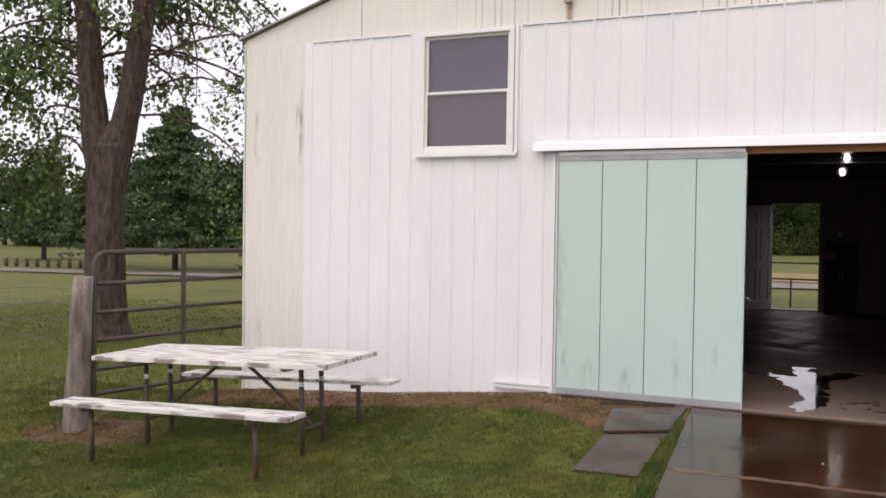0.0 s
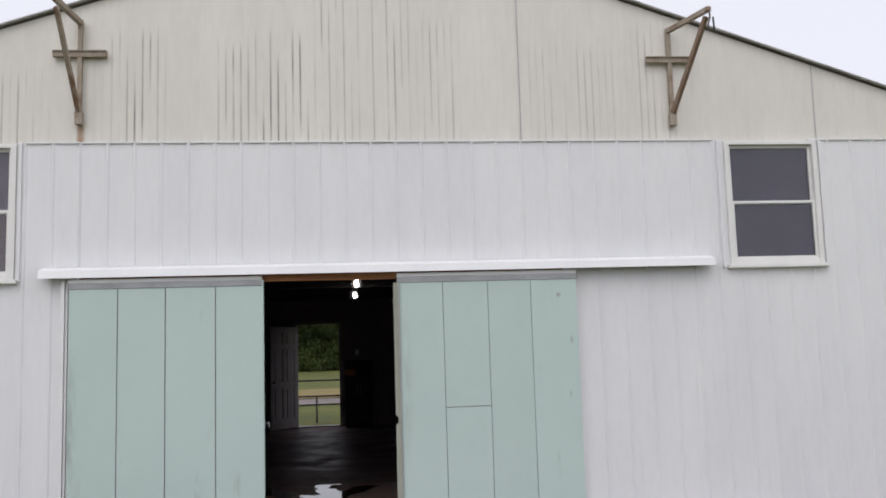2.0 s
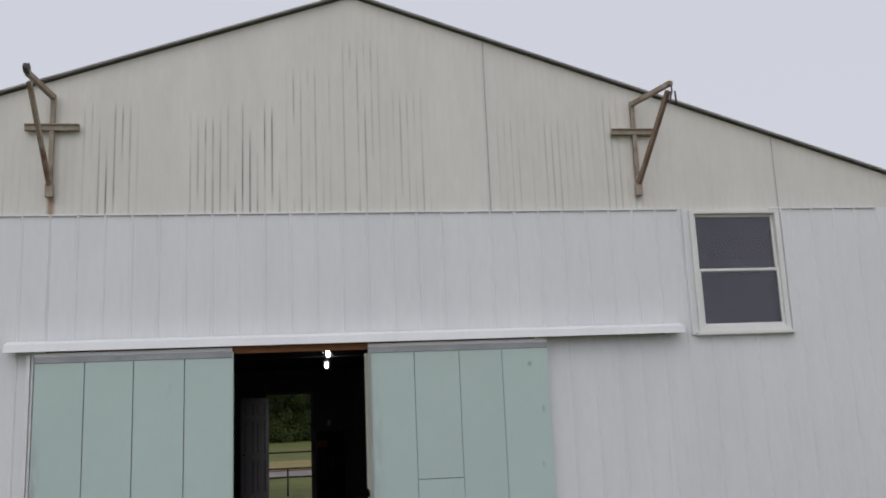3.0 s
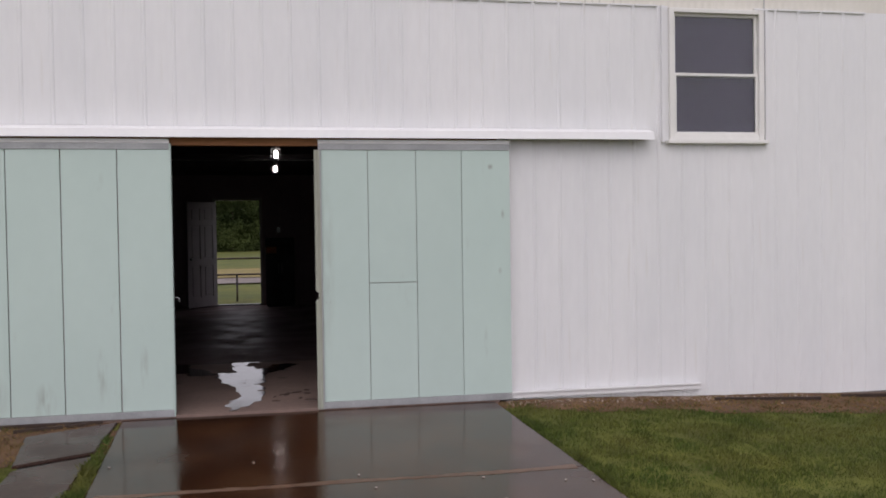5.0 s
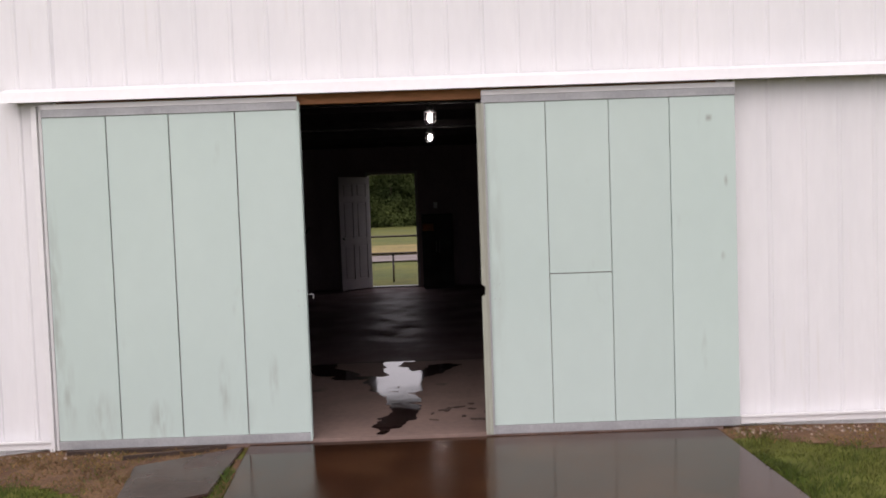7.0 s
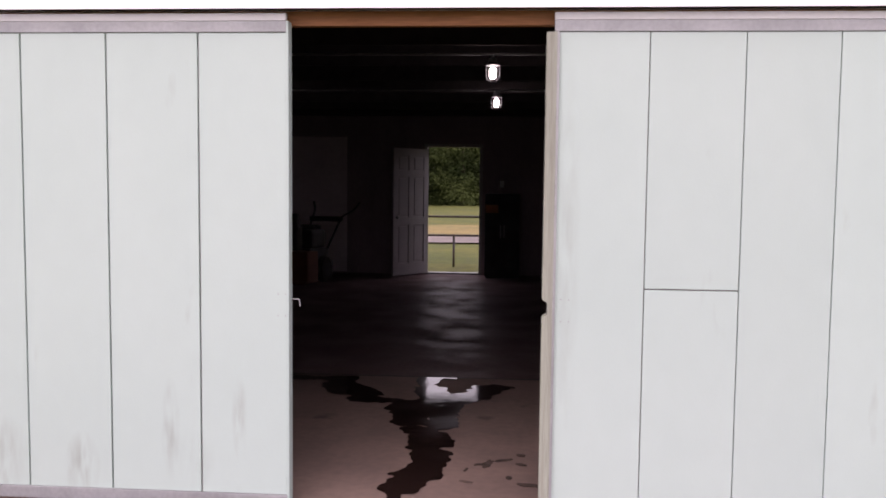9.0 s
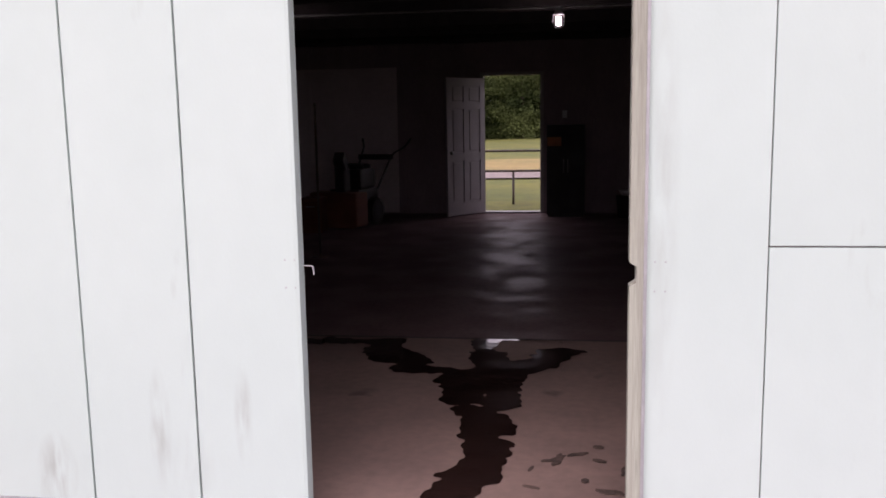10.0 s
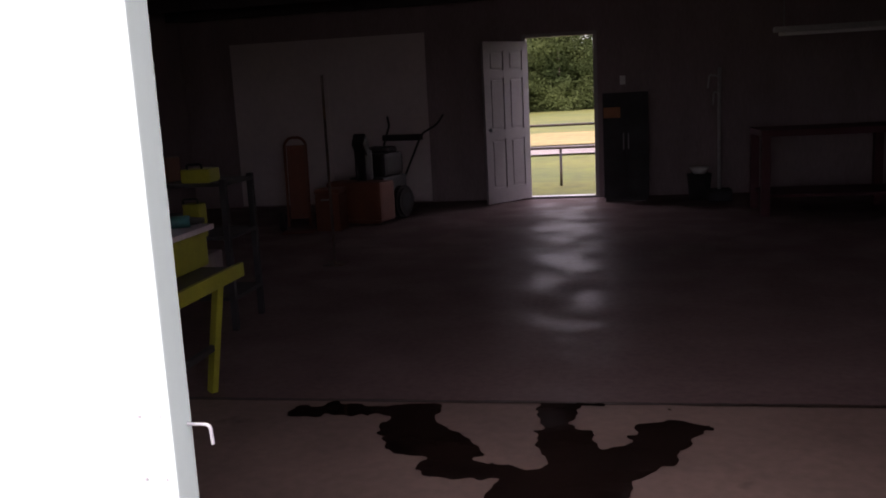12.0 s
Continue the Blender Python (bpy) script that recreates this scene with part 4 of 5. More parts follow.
# ---- hoist brackets on the gable ----
M_BRACKET = mat("rusty_cream_steel", (0.40, 0.345, 0.28), 0.7, (0.30, 0.23, 0.165), 6, 6, (1, 1, 0.5), 0.2, 60, fine=0.2, spots=(0.17, 0.085, 0.045), spot_scale=5, spot_at=(0.56, 0.72))


M_RUSTARM = mat("rusted_brown_steel", (0.19, 0.105, 0.06), 0.75, (0.30, 0.22, 0.16), 4, 6, (3, 3, 0.6), 0.3, 50, fine=0.3)


def hoist_bracket(x, zb, zt, lean, hooked):
    b = thing("hoist_bracket", pose(x, YF - 0.005, zb), "rusty steel hoist arm bolted to the gable", "bracket", "hoist arms")
    h = zt - zb
    tip = (lean, -0.64, h - 0.04)
    part("upright", box((-0.02, -0.04, 0), (0.02, 0, h), 0.004), M_BRACKET, b)
    cz = h * 0.67
    part("crossbar", add_box(box((-0.235, -0.045, cz - 0.028), (0.235, -0.001, cz + 0.03), 0.004), (-0.235, -0.06, cz + 0.02), (0.235, -0.046, cz + 0.03), 0.002), M_BRACKET, b)
    part("arm", beam((0, -0.03, h - 0.03), tip, 0.045, 0.045), M_BRACKET, b)
    part("brace", beam((0, -0.05, 0.12), (tip[0] * 0.9, tip[1] * 0.93, tip[2] - 0.06), 0.048, 0.036), M_BRACKET if not hooked else M_RUSTARM, b)
    part("foot", box((-0.032, -0.06, 0.0), (0.032, -0.001, 0.12), 0.006), M_BRACKET, b)
    if hooked:
        bent_pipe("hook", [(tip[0], tip[1], tip[2] - 0.02), (tip[0], tip[1], tip[2] - 0.09), (tip[0] - 0.02, tip[1], tip[2] - 0.15), (tip[0] - 0.02, tip[1], tip[2] - 0.2)], 0.009, M_PIPE, b)
        part("shackle", rod((tip[0] + 0.03, tip[1], tip[2] - 0.08), (tip[0] + 0.035, tip[1], tip[2] - 0.2), 0.009), M_PIPE, b)
    else:
        part("pulley", rod((tip[0] - 0.02, tip[1] - 0.02, tip[2] + 0.03), (tip[0] + 0.02, tip[1] - 0.02, tip[2] + 0.03), 0.045, None, 16), M_PIPE, b)


hoist_bracket(-1.675, 3.655, 4.63, -0.035, False)
hoist_bracket(3.83, 3.63, 4.60, 0.165, True)

# ---- lamps in the barn ----
M_BULB = glow("lit_bulb", (1.0, 0.95, 0.92), 17.0)
M_JAR = glass("lamp_jar", (1, 1, 1))


def jar_lamp(x, y, z):
    t = thing("caged_lamp", pose(x, y, z), "lit caged jar lamp hanging from a steel conduit", "lamp", "caged lamps")
    part("fitting", rod((0, 0, 0.07), (0, 0, 0.13), 0.045, 0.03, 16), M_GALV, t)
    bm = bmesh.new()
    bmesh.ops.create_uvsphere(bm, u_segments=16, v_segments=10, radius=0.032, matrix=Matrix.Diagonal((1, 1, 1.5, 1)))
    part("bulb", bm, M_BULB, t, "glowing white bulb")
    cage = part("cage", rod((0, 0, 0.062), (0, 0, 0.07), 0.058, None, 18), M_GALV, t)
    part("cage_ring", rod((0, 0, -0.07), (0, 0, -0.064), 0.03, None, 14), M_GALV, cage)
    for k in range(6):
        a = k * math.pi / 3
        c, s = math.cos(a), math.sin(a)
        bent_pipe("cage_wire", [(0.056 * c, 0.056 * s, 0.065), (0.058 * c, 0.058 * s, -0.03), (0.028 * c, 0.028 * s, -0.068)], 0.0028, M_GALV, cage)
    part("drop", rod((0, 0, 0.13), (0, 0, 2.6 - z), 0.011), M_GALV, t)
    return t


for lx, ly, lz in ((0.797, 12.12, 2.434), (0.789, 14.95, 2.45), (-2.32, 14.97, 2.45)):
    jar_lamp(lx, ly, lz)
for y in (12.12, 14.96):
    c = part("conduit", rod((X0 + 0.1, y, 2.592), (X1 - 0.1, y, 2.592), 0.011), M_GALV)
    tagged(c, "thin galvanised conduit pipe under the joists", "conduit", "conduits", "structure")

# ---- back door and what stands in the barn ----
M_DOORW = mat("grey_white_door_paint", (0.40, 0.37, 0.385), 0.5, (0.36, 0.335, 0.35), 3, 5, (1, 1, 1), 0.05, 60, fine=0.05)
back = thing("door_3", pose(BD0, YB + 0.0, 0.02, 0, 0, -128), "white six-panel door standing open into the barn", "door", kind="structure")
w, h = 0.82, 2.06
bm = box((0, 0.0, 0), (w, 0.014, h))
for x0, x1 in ((0, 0.11), (0.355, 0.465), (0.71, w)):
    add_box(bm, (x0, -0.012, 0), (x1, 0.026, h), 0.003)
for z0, z1 in ((0, 0.2), (0.82, 0.95), (1.6, 1.7), (1.94, h)):
    add_box(bm, (0.1, -0.0115, z0), (0.72, 0.0255, z1), 0.003)
part("leaf", bm, M_DOORW, back)
for x0, x1 in ((0.135, 0.33), (0.49, 0.685)):
    for z0, z1 in ((0.225, 0.795), (0.975, 1.575), (1.725, 1.915)):
        part("raised_panel", box((x0, -0.008, z0), (x1, 0.022, z1), 0.008), M_DOORW, back)
for s in (-0.05, 0.064):
    bm = bmesh.new()
    bmesh.ops.create_uvsphere(bm, u_segments=14, v_segments=8, radius=0.028, matrix=Matrix.Translation((w - 0.06, s, 0.95)))
    add_rod(bm, (w - 0.06, 0.0, 0.95), (w - 0.06, s, 0.95), 0.011)
    part("knob", bm, M_GALV, back, "metal door knob")
fr = part("back_door_frame", add_box(add_box(box((BD0 - 0.05, YB - 0.012, 0), (BD0, YB + 0.11, BDH), 0.004), (BD1, YB - 0.012, 0), (BD1 + 0.05, YB + 0.11, BDH), 0.004),
          (BD0 - 0.05, YB - 0.012, BDH), (BD1 + 0.05, YB + 0.11, BDH + 0.05), 0.004), M_DOORW)
tagged(fr, "pale painted frame of the back doorway", "door frame", kind="structure")
tagged(part("threshold", box((BD0, YB - 0.01, 0.0), (BD1, YB + 0.13, 0.028), 0.006), M_GALV), "worn metal threshold of the back doorway", "threshold", kind="structure")

M_BOARD = mat("dusty_white_wallboard", (0.72, 0.64, 0.65), 0.8, (0.65, 0.575, 0.585), 1.5, 5, (1, 1, 1), 0.05, 40, fine=0.06)
wb = thing("wallboard", pose(0, 0, 0), "dusty pale wallboard fixed to the back wall", "wall panel", kind="structure")
for k in range(2):
    part("board", box((-4.52 + 1.385 * k, YB - 0.03, 0.02), (-3.14 + 1.385 * k, YB - 0.004, 2.28), 0.003), M_BOARD, wb)
tagged(part("light_switch", add_box(box((0.80, YB - 0.012, 1.46), (0.872, YB - 0.001, 1.575), 0.003), (0.828, YB - 0.02, 1.505), (0.844, YB - 0.011, 1.53), 0.002), M_TRIMW), "white light switch plate on the back wall", "switch")

M_BLACK = mat("black_plastic", (0.02, 0.02, 0.022), 0.5, (0.03, 0.028, 0.028), 5, 4, (1, 1, 1), 0.1, 60)
M_ORANGE = mat("orange_paint", (0.17, 0.055, 0.028), 0.7, (0.13, 0.042, 0.022), 4, 5, fine=0.1)
M_YELLOW = mat("yellow_green_plastic", (0.34, 0.34, 0.03), 0.5, (0.28, 0.28, 0.03), 5, 4, fine=0.1)
M_RED = mat("dull_red_paint", (0.085, 0.022, 0.03), 0.7, (0.065, 0.017, 0.023), 4, 5, fine=0.1)
M_RUBBER = mat("tyre_rubber", (0.02, 0.019, 0.018), 0.85, (0.03, 0.028, 0.026), 8, 4, bump=0.2)
M_DGREY = mat("dark_grey_enamel", (0.018, 0.018, 0.02), 0.75, (0.04, 0.04, 0.045), 3, 4, fine=0.05)


def wheel(parent, x, y, r, wdt):
    bm = bmesh.new()
    bmesh.ops.create_cone(bm, cap_ends=True, segments=24, radius1=r, radius2=r, depth=wdt, matrix=pose(x, y, r, 0, 90, 0))
    bmesh.ops.bevel(bm, geom=[e for e in bm.edges if len(e.link_faces) == 2 and any(len(f.verts) > 4 for f in e.link_faces)], offset=wdt * 0.25, segments=3, affect="EDGES")
    tyre = part("wheel", bm, M_RUBBER, parent)
    part("rim", rod((x - wdt * 0.52, y, r), (x + wdt * 0.52, y, r), r * 0.55, None, 18), M_DGREY, tyre)


def snow_blower(m):
    t = thing("snow_blower", m, "dark walk-behind snow blower with raised handlebars", "snow blower")
    part("auger_housing", add_box(box((-0.38, -0.62, 0.03), (0.38, -0.30, 0.50), 0.04), (-0.36, -0.66, 0.02), (0.36, -0.60, 0.06), 0.005), M_ORANGE, t, "dull orange auger housing")
    part("chassis", box((-0.24, -0.32, 0.18), (0.24, 0.22, 0.52), 0.03), M_BLACK, t)
    part("engine", add_rod(box((-0.2, -0.22, 0.52), (0.22, 0.2, 0.80), 0.05), (0, 0, 0.8), (0, 0, 0.86), 0.13, 0.11, 18), M_BLACK, t)
    part("fuel_tank", box((-0.26, -0.06, 0.66), (0.1, 0.28, 0.86), 0.05), M_DGREY, t)
    part("chute", add_beam(beam((0.05, -0.42, 0.5), (0.05, -0.42, 0.86), 0.16, 0.16, 0.03), (0.05, -0.42, 0.84), (0.1, -0.58, 1.0), 0.17, 0.15, 0.03), M_BLACK, t)
    for s in (-1, 1):
        wheel(t, s * 0.3, 0.0, 0.20, 0.12)
        bent_pipe("handlebar", [(s * 0.2, 0.18, 0.4), (s * 0.26, 0.62, 0.98), (s * 0.36, 0.86, 1.08), (s * 0.42, 0.92, 1.2)], 0.014, M_BLACK, t, "", 0.08)
    part("control_panel", box((-0.27, 0.52, 0.9), (0.27, 0.64, 0.98), 0.02), M_BLACK, t)
    return t


snow_blower(pose(-2.12, 17.9, 0, 0, 0, -18))


def hand_truck(m):
    t = thing("hand_truck", m, "orange steel hand truck leaning upright", "hand truck")
    bent_pipe("frame", [(-0.12, 0, 0.06), (-0.12, 0.1, 1.0), (-0.06, 0.1, 1.06), (0.06, 0.1, 1.06), (0.12, 0.1, 1.0), (0.12, 0, 0.06)], 0.016, M_ORANGE, t, "", 0.04)
    part("back_plate", box((-0.10, 0.02, 0.15), (0.10, 0.05, 0.98), 0.006, pose(0, 0, 0, -5)), M_ORANGE, t)
    part("toe_plate", box((-0.18, -0.22, 0.012), (0.18, 0.02, 0.022), 0.003), M_ORANGE, t)
    for s in (-1, 1):
        wheel(t, s * 0.2, 0.08, 0.11, 0.06)
    return t


hand_truck(pose(-2.82, 16.85, 0, 0, 0, 12))
tb = thing("tool_box", pose(-2.48, 17.0, 0), "dull orange steel tool chest on the floor", "tool chest")
part("body", box((-0.14, -0.16, 0), (0.14, 0.16, 0.42), 0.012), M_ORANGE, tb)
part("lid", box((-0.145, -0.165, 0.424), (0.145, 0.165, 0.47), 0.012), M_ORANGE, tb)
part("handle", rod((-0.06, -0.185, 0.36), (0.06, -0.185, 0.36), 0.008), M_GALV, tb)


def work_stand():
    t = thing("work_stand", pose(-1.62, 11.15, 0), "portable workbench with yellow-green edges and splayed legs", "workbench")
    part("bench_top", box((-0.40, -0.32, 0.62), (0.40, 0.32, 0.66), 0.006), M_BLACK, t)
    part("edge", box((0.40, -0.34, 0.605), (0.425, 0.36, 0.675), 0.006), M_YELLOW, t, "yellow-green plastic edge")
    part("edge", box((-0.425, -0.34, 0.605), (-0.40, 0.36, 0.675), 0.006), M_YELLOW, t, "yellow-green plastic edge")
    for sx in (-1, 1):
        for sy in (-1, 1):
            part("leg", beam((sx * 0.33, sy * 0.26, 0.62), (sx * 0.2, sy * 0.34, 0.0), 0.05, 0.035), M_YELLOW, t)
    part("stretcher", beam((-0.25, -0.3, 0.25), (-0.25, 0.3, 0.25), 0.03, 0.03), M_BLACK, t)
    part("stretcher", beam((0.25, -0.3, 0.25), (0.25, 0.3, 0.25), 0.03, 0.03), M_BLACK, t)
    return t


work_stand()
M_PALE = mat("pale_cast_metal", (0.55, 0.55, 0.55), 0.4, (0.48, 0.48, 0.5), 6, 4, metal=0.3)
M_TEAL = mat("teal_plastic", (0.03, 0.16, 0.16), 0.45, (0.02, 0.12, 0.12), 6, 4)
M_PINK = mat("dusty_pinkish_table_metal", (0.62, 0.55, 0.57), 0.5, (0.52, 0.45, 0.47), 5, 4, fine=0.06)
ms = thing("table_saw", pose(-1.62, 11.36, 0.66), "yellow-green table saw with a pale metal top on a portable bench", "power saw")
part("housing", add_box(box((-0.26, -0.18, 0.0), (0.23, 0.18, 0.17), 0.02), (0.10, -0.20, 0.03), (0.22, -0.18, 0.14), 0.006), M_YELLOW, ms, "yellow-green plastic housing")
part("table_top", box((-0.34, -0.25, 0.172), (0.24, 0.25, 0.20), 0.006), M_PINK, ms, "pale dusty metal top")
part("fence", box((-0.30, -0.25, 0.201), (-0.26, 0.25, 0.245), 0.004), M_PALE, ms)
part("blade_guard", box((-0.03, -0.12, 0.201), (-0.012, 0.14, 0.275), 0.006), M_TEAL, ms, "teal plastic blade guard")
part("power_switch", rod((0.06, -0.182, 0.09), (0.06, -0.20, 0.09), 0.03, None, 16), M_RED, ms)
drill = thing("cordless_drill", pose(-1.47, 11.42, 0.861, 0, 0, 25), "dark teal cordless drill lying on a pale saw table", "drill")
part("body", rod((-0.10, 0, 0.035), (0.05, 0, 0.035), 0.032, 0.03, 16), M_TEAL, drill)
part("chuck", rod((0.05, 0, 0.035), (0.12, 0, 0.035), 0.022, 0.013, 14), M_BLACK, drill)
part("grip", beam((-0.07, 0, 0.03), (-0.10, -0.13, 0.025), 0.035, 0.03, 0.008), M_BLACK, drill)
part("battery", box((-0.14, -0.19, 0.002), (-0.06, -0.13, 0.055), 0.008), M_BLACK, drill)


def shelf_rack():
    t = thing("storage_rack", pose(-2.35, 12.9, 0), "dark steel rack loaded with tools and boxes", "rack")
    for sx in (-0.55, 0.55):
        for sy in (-0.22, 0.22):
            part("upright", beam((sx, sy, 0), (sx, sy, 0.99), 0.04, 0.04), M_DGREY, t)
    for z in (0.2, 0.6, 0.945):
        part("shelf", box((-0.57, -0.24, z), (0.57, 0.24, z + 0.025), 0.003), M_DGREY, t)
    return t


shelf_rack()
for x, y, z, sx, sy, sz, mt, lb in ((-1.98, 12.75, 0.97, 0.10, 0.08, 0.09, M_YELLOW, "small yellow tool case on a dark rack"), (-2.3, 12.85, 0.97, 0.09, 0.1, 0.16, M_ORANGE, "dull orange container on a dark rack"),
                                    (-2.62, 12.8, 0.97, 0.14, 0.12, 0.2, M_DGREY, "dark grey tool case on a dark rack"), (-2.3, 12.8, 0.625, 0.16, 0.12, 0.13, M_DGREY, "dark grey tool case on a dark rack"),
                                    (-2.0, 12.66, 0.625, 0.06, 0.05, 0.22, M_YELLOW, "narrow yellow tool case on a dark rack"), (-2.65, 12.9, 0.625, 0.16, 0.16, 0.25, M_DARKWOOD, "dark wooden crate on a dark rack"),
                                    (-2.2, 12.85, 0.225, 0.2, 0.16, 0.26, M_DARKWOOD, "dark wooden crate on a dark rack"), (-2.62, 12.85, 0.225, 0.15, 0.14, 0.3, M_RED, "dull red fuel can on a dark rack")):
    c = thing("tool_case", pose(x, y, z), lb, "tool case", "cases on the rack")
    part("shell", box((-sx, -sy, 0), (sx, sy, sz), 0.015), mt, c)
    bent_pipe("handle", [(-0.05, -sy - 0.0, sz), (-0.05, -sy, sz + 0.03), (0.05, -sy, sz + 0.03), (0.05, -sy, sz)], 0.008, M_BLACK, c, "", 0.015)


cab = thing("storage_cabinet", pose(0.855, 19.02, 0), "tall dark metal cabinet beside the back doorway", "cabinet")
part("body", box((-0.28, -0.24, 0.04), (0.28, 0.24, 1.36), 0.008), M_DGREY, cab)
for s in (-1, 1):
    dr = part("door", box((0.004 if s > 0 else -0.276, -0.262, 0.06), (0.276 if s > 0 else -0.004, -0.242, 1.34), 0.004), M_DGREY, cab)
    part("handle", rod((s * 0.03, -0.285, 0.66), (s * 0.03, -0.285, 0.86), 0.008), M_GALV, dr, "pale metal handle")
part("plinth", box((-0.26, -0.22, 0.0), (0.26, 0.22, 0.04)), M_BLACK, cab)
M_SIGN = mat("faded_orange_sign_paint", (0.46, 0.19, 0.075), 0.6, (0.38, 0.15, 0.06), 6, 4, fine=0.1)
tagged(part("orange_sign", box((0.585, 18.748, 1.055), (0.79, 18.757, 1.185), 0.002), M_SIGN), "small plain orange sign on the dark cabinet", "sign")

bk = thing("bucket", pose(1.74, 18.75, 0), "dark bucket with a white bowl on top", "bucket")
part("pail", rod((0, 0, 0), (0, 0, 0.32), 0.12, 0.15, 24), M_DGREY, bk)
part("bowl", rod((0, 0, 0.322), (0, 0, 0.40), 0.07, 0.12, 24), M_TRIMW, bk, "white bowl")
st = thing("upright_stand", pose(1.96, 18.6, 0), "pale metal upright stand with hooks and straps", "stand")
part("pole", rod((0, 0, 0.03), (0, 0, 1.6), 0.022), M_PALE, st)
part("foot", box((-0.14, -0.14, 0), (0.14, 0.14, 0.14), 0.02), M_DGREY, st)
for k, z in enumerate((1.5, 1.3, 1.12)):
    bent_pipe("hook", [(0, 0, z), (-0.12 + 0.05 * k, -0.04, z + 0.02), (-0.14 + 0.06 * k, -0.04, z - 0.14)], 0.012, M_PALE, st, "", 0.03)

wk = thing("work_table", pose(3.55, 17.5, 0), "long dull red workbench with a shelf beneath", "workbench")
part("bench_top", box((-1.35, -0.4, 0.84), (1.35, 0.4, 0.91), 0.008), M_RED, wk)
part("shelf", box((-1.3, -0.36, 0.2), (1.3, 0.36, 0.23), 0.004), M_RED, wk)
for sx in (-1.3, 0, 1.3):
    for sy in (-0.35, 0.35):
        part("leg", box((sx - 0.045, sy - 0.045, 0), (sx + 0.045, sy + 0.045, 0.84), 0.005), M_RED, wk)
sp = thing("shop_light", pose(3.36, 17.4, 0), "unlit pale fluorescent tube light over the workbench", "lamp")
part("tube", rod((-0.95, 0, 1.89), (0.95, 0, 1.89), 0.019, None, 14), M_TRIMW, sp)
part("tray", box((-1.0, -0.06, 1.912), (1.0, 0.06, 1.965), 0.01), M_PALE, sp)
for sx in (-0.9, 0.9):
    part("chain", rod((sx, 0, 1.965), (sx, 0, 2.85), 0.005, None, 6), M_GALV, sp)
stand = thing("pole_stand", pose(-1.80, 14.87, 0), "thin dull steel pole standing on a flat foot", "stand")
part("foot", box((-0.09, -0.09, 0), (0.09, 0.09, 0.014), 0.004), M_STEEL_RUST, stand)
part("pole", rod((0, 0, 0.014), (0, 0, 1.67), 0.014, 0.012, 14), M_STEEL_RUST, stand)

verts, n = [], 200
for k in range(n + 1):
    x = X0 + 0.15 + (X1 - X0 - 0.3) * k / n
    for off, q in ((-0.02, 1), (0.02, 5)):
        verts.append((x, YJ + off + 0.012 * noise.noise(Vector((x * 3, q, 0))) + 0.006 * noise.noise(Vector((x * 15, q, 0))), 0.0045))
tagged(sheet_mesh("floor_joint", verts, [(2 * k, 2 * k + 2, 2 * k + 3, 2 * k + 1) for k in range(n)], M_ROT), "dark dirt caught in the joint of the concrete floor", "joint", kind="structure")

# water spilled over the floor: runs that fork at the joint
RUNS = [((0.42, 8.70), (0.42, 8.86), 0.05), ((0.42, 8.86), (0.52, 9.10), 0.11), ((0.52, 9.12), (0.54, 9.45), 0.10), ((0.51, 9.62), (0.50, 9.76), 0.13),
        ((0.46, 9.86), (0.42, 9.9), 0.10), ((0.36, 10.12), (0.30, 10.4), 0.125), ((0.54, 10.0), (0.54, 10.4), 0.11), ((0.30, 10.45), (0.52, 10.5), 0.17),
        ((0.15, 10.62), (-0.02, 10.66), 0.10), ((-0.05, 10.70), (-0.28, 11.08), 0.14), ((-0.26, 11.25), (-0.83, 11.26), 0.075),
        ((0.45, 10.6), (0.38, 11.0), 0.12), ((0.38, 11.0), (0.37, 11.36), 0.09), ((0.30, 11.37), (0.52, 11.37), 0.03), ((0.6, 10.66), (0.80, 10.92), 0.13), ((0.78, 10.94), (0.88, 11.08), 0.12), ((0.86, 11.3), (1.1, 11.36), 0.02)]


def wet(x, y):
    d = 9.0
    for (ax, ay), (bx, by), r in RUNS:
        u = clamp(((x - ax) * (bx - ax) + (y - ay) * (by - ay)) / ((bx - ax) ** 2 + (by - ay) ** 2), 0, 1)
        d = min(d, math.hypot(x - ax - u * (bx - ax), y - ay - u * (by - ay)) - r)
    return d + 0.07 * noise.noise(Vector((x * 5, y * 5, 3))) + 0.035 * noise.noise(Vector((x * 16, y * 16, 4)))


verts, faces, idx = [], [], {}
ST = 0.018


def corner(i, j):
    if (i, j) not in idx:
        idx[i, j] = len(verts)
        x, y = -1.3 + i * ST, 8.6 + j * ST
        d = wet(x, y)
        if abs(d) < 0.03:
            e = 0.004
            nx, ny = (wet(x + e, y) - d) / e, (wet(x, y + e) - d) / e
            n2 = max(nx * nx + ny * ny, 0.3)
            x, y = x - clamp(d * nx / n2, -0.008, 0.008), y - clamp(d * ny / n2, -0.008, 0.008)
        verts.append((x, y, 0.0055))
    return idx[i, j]


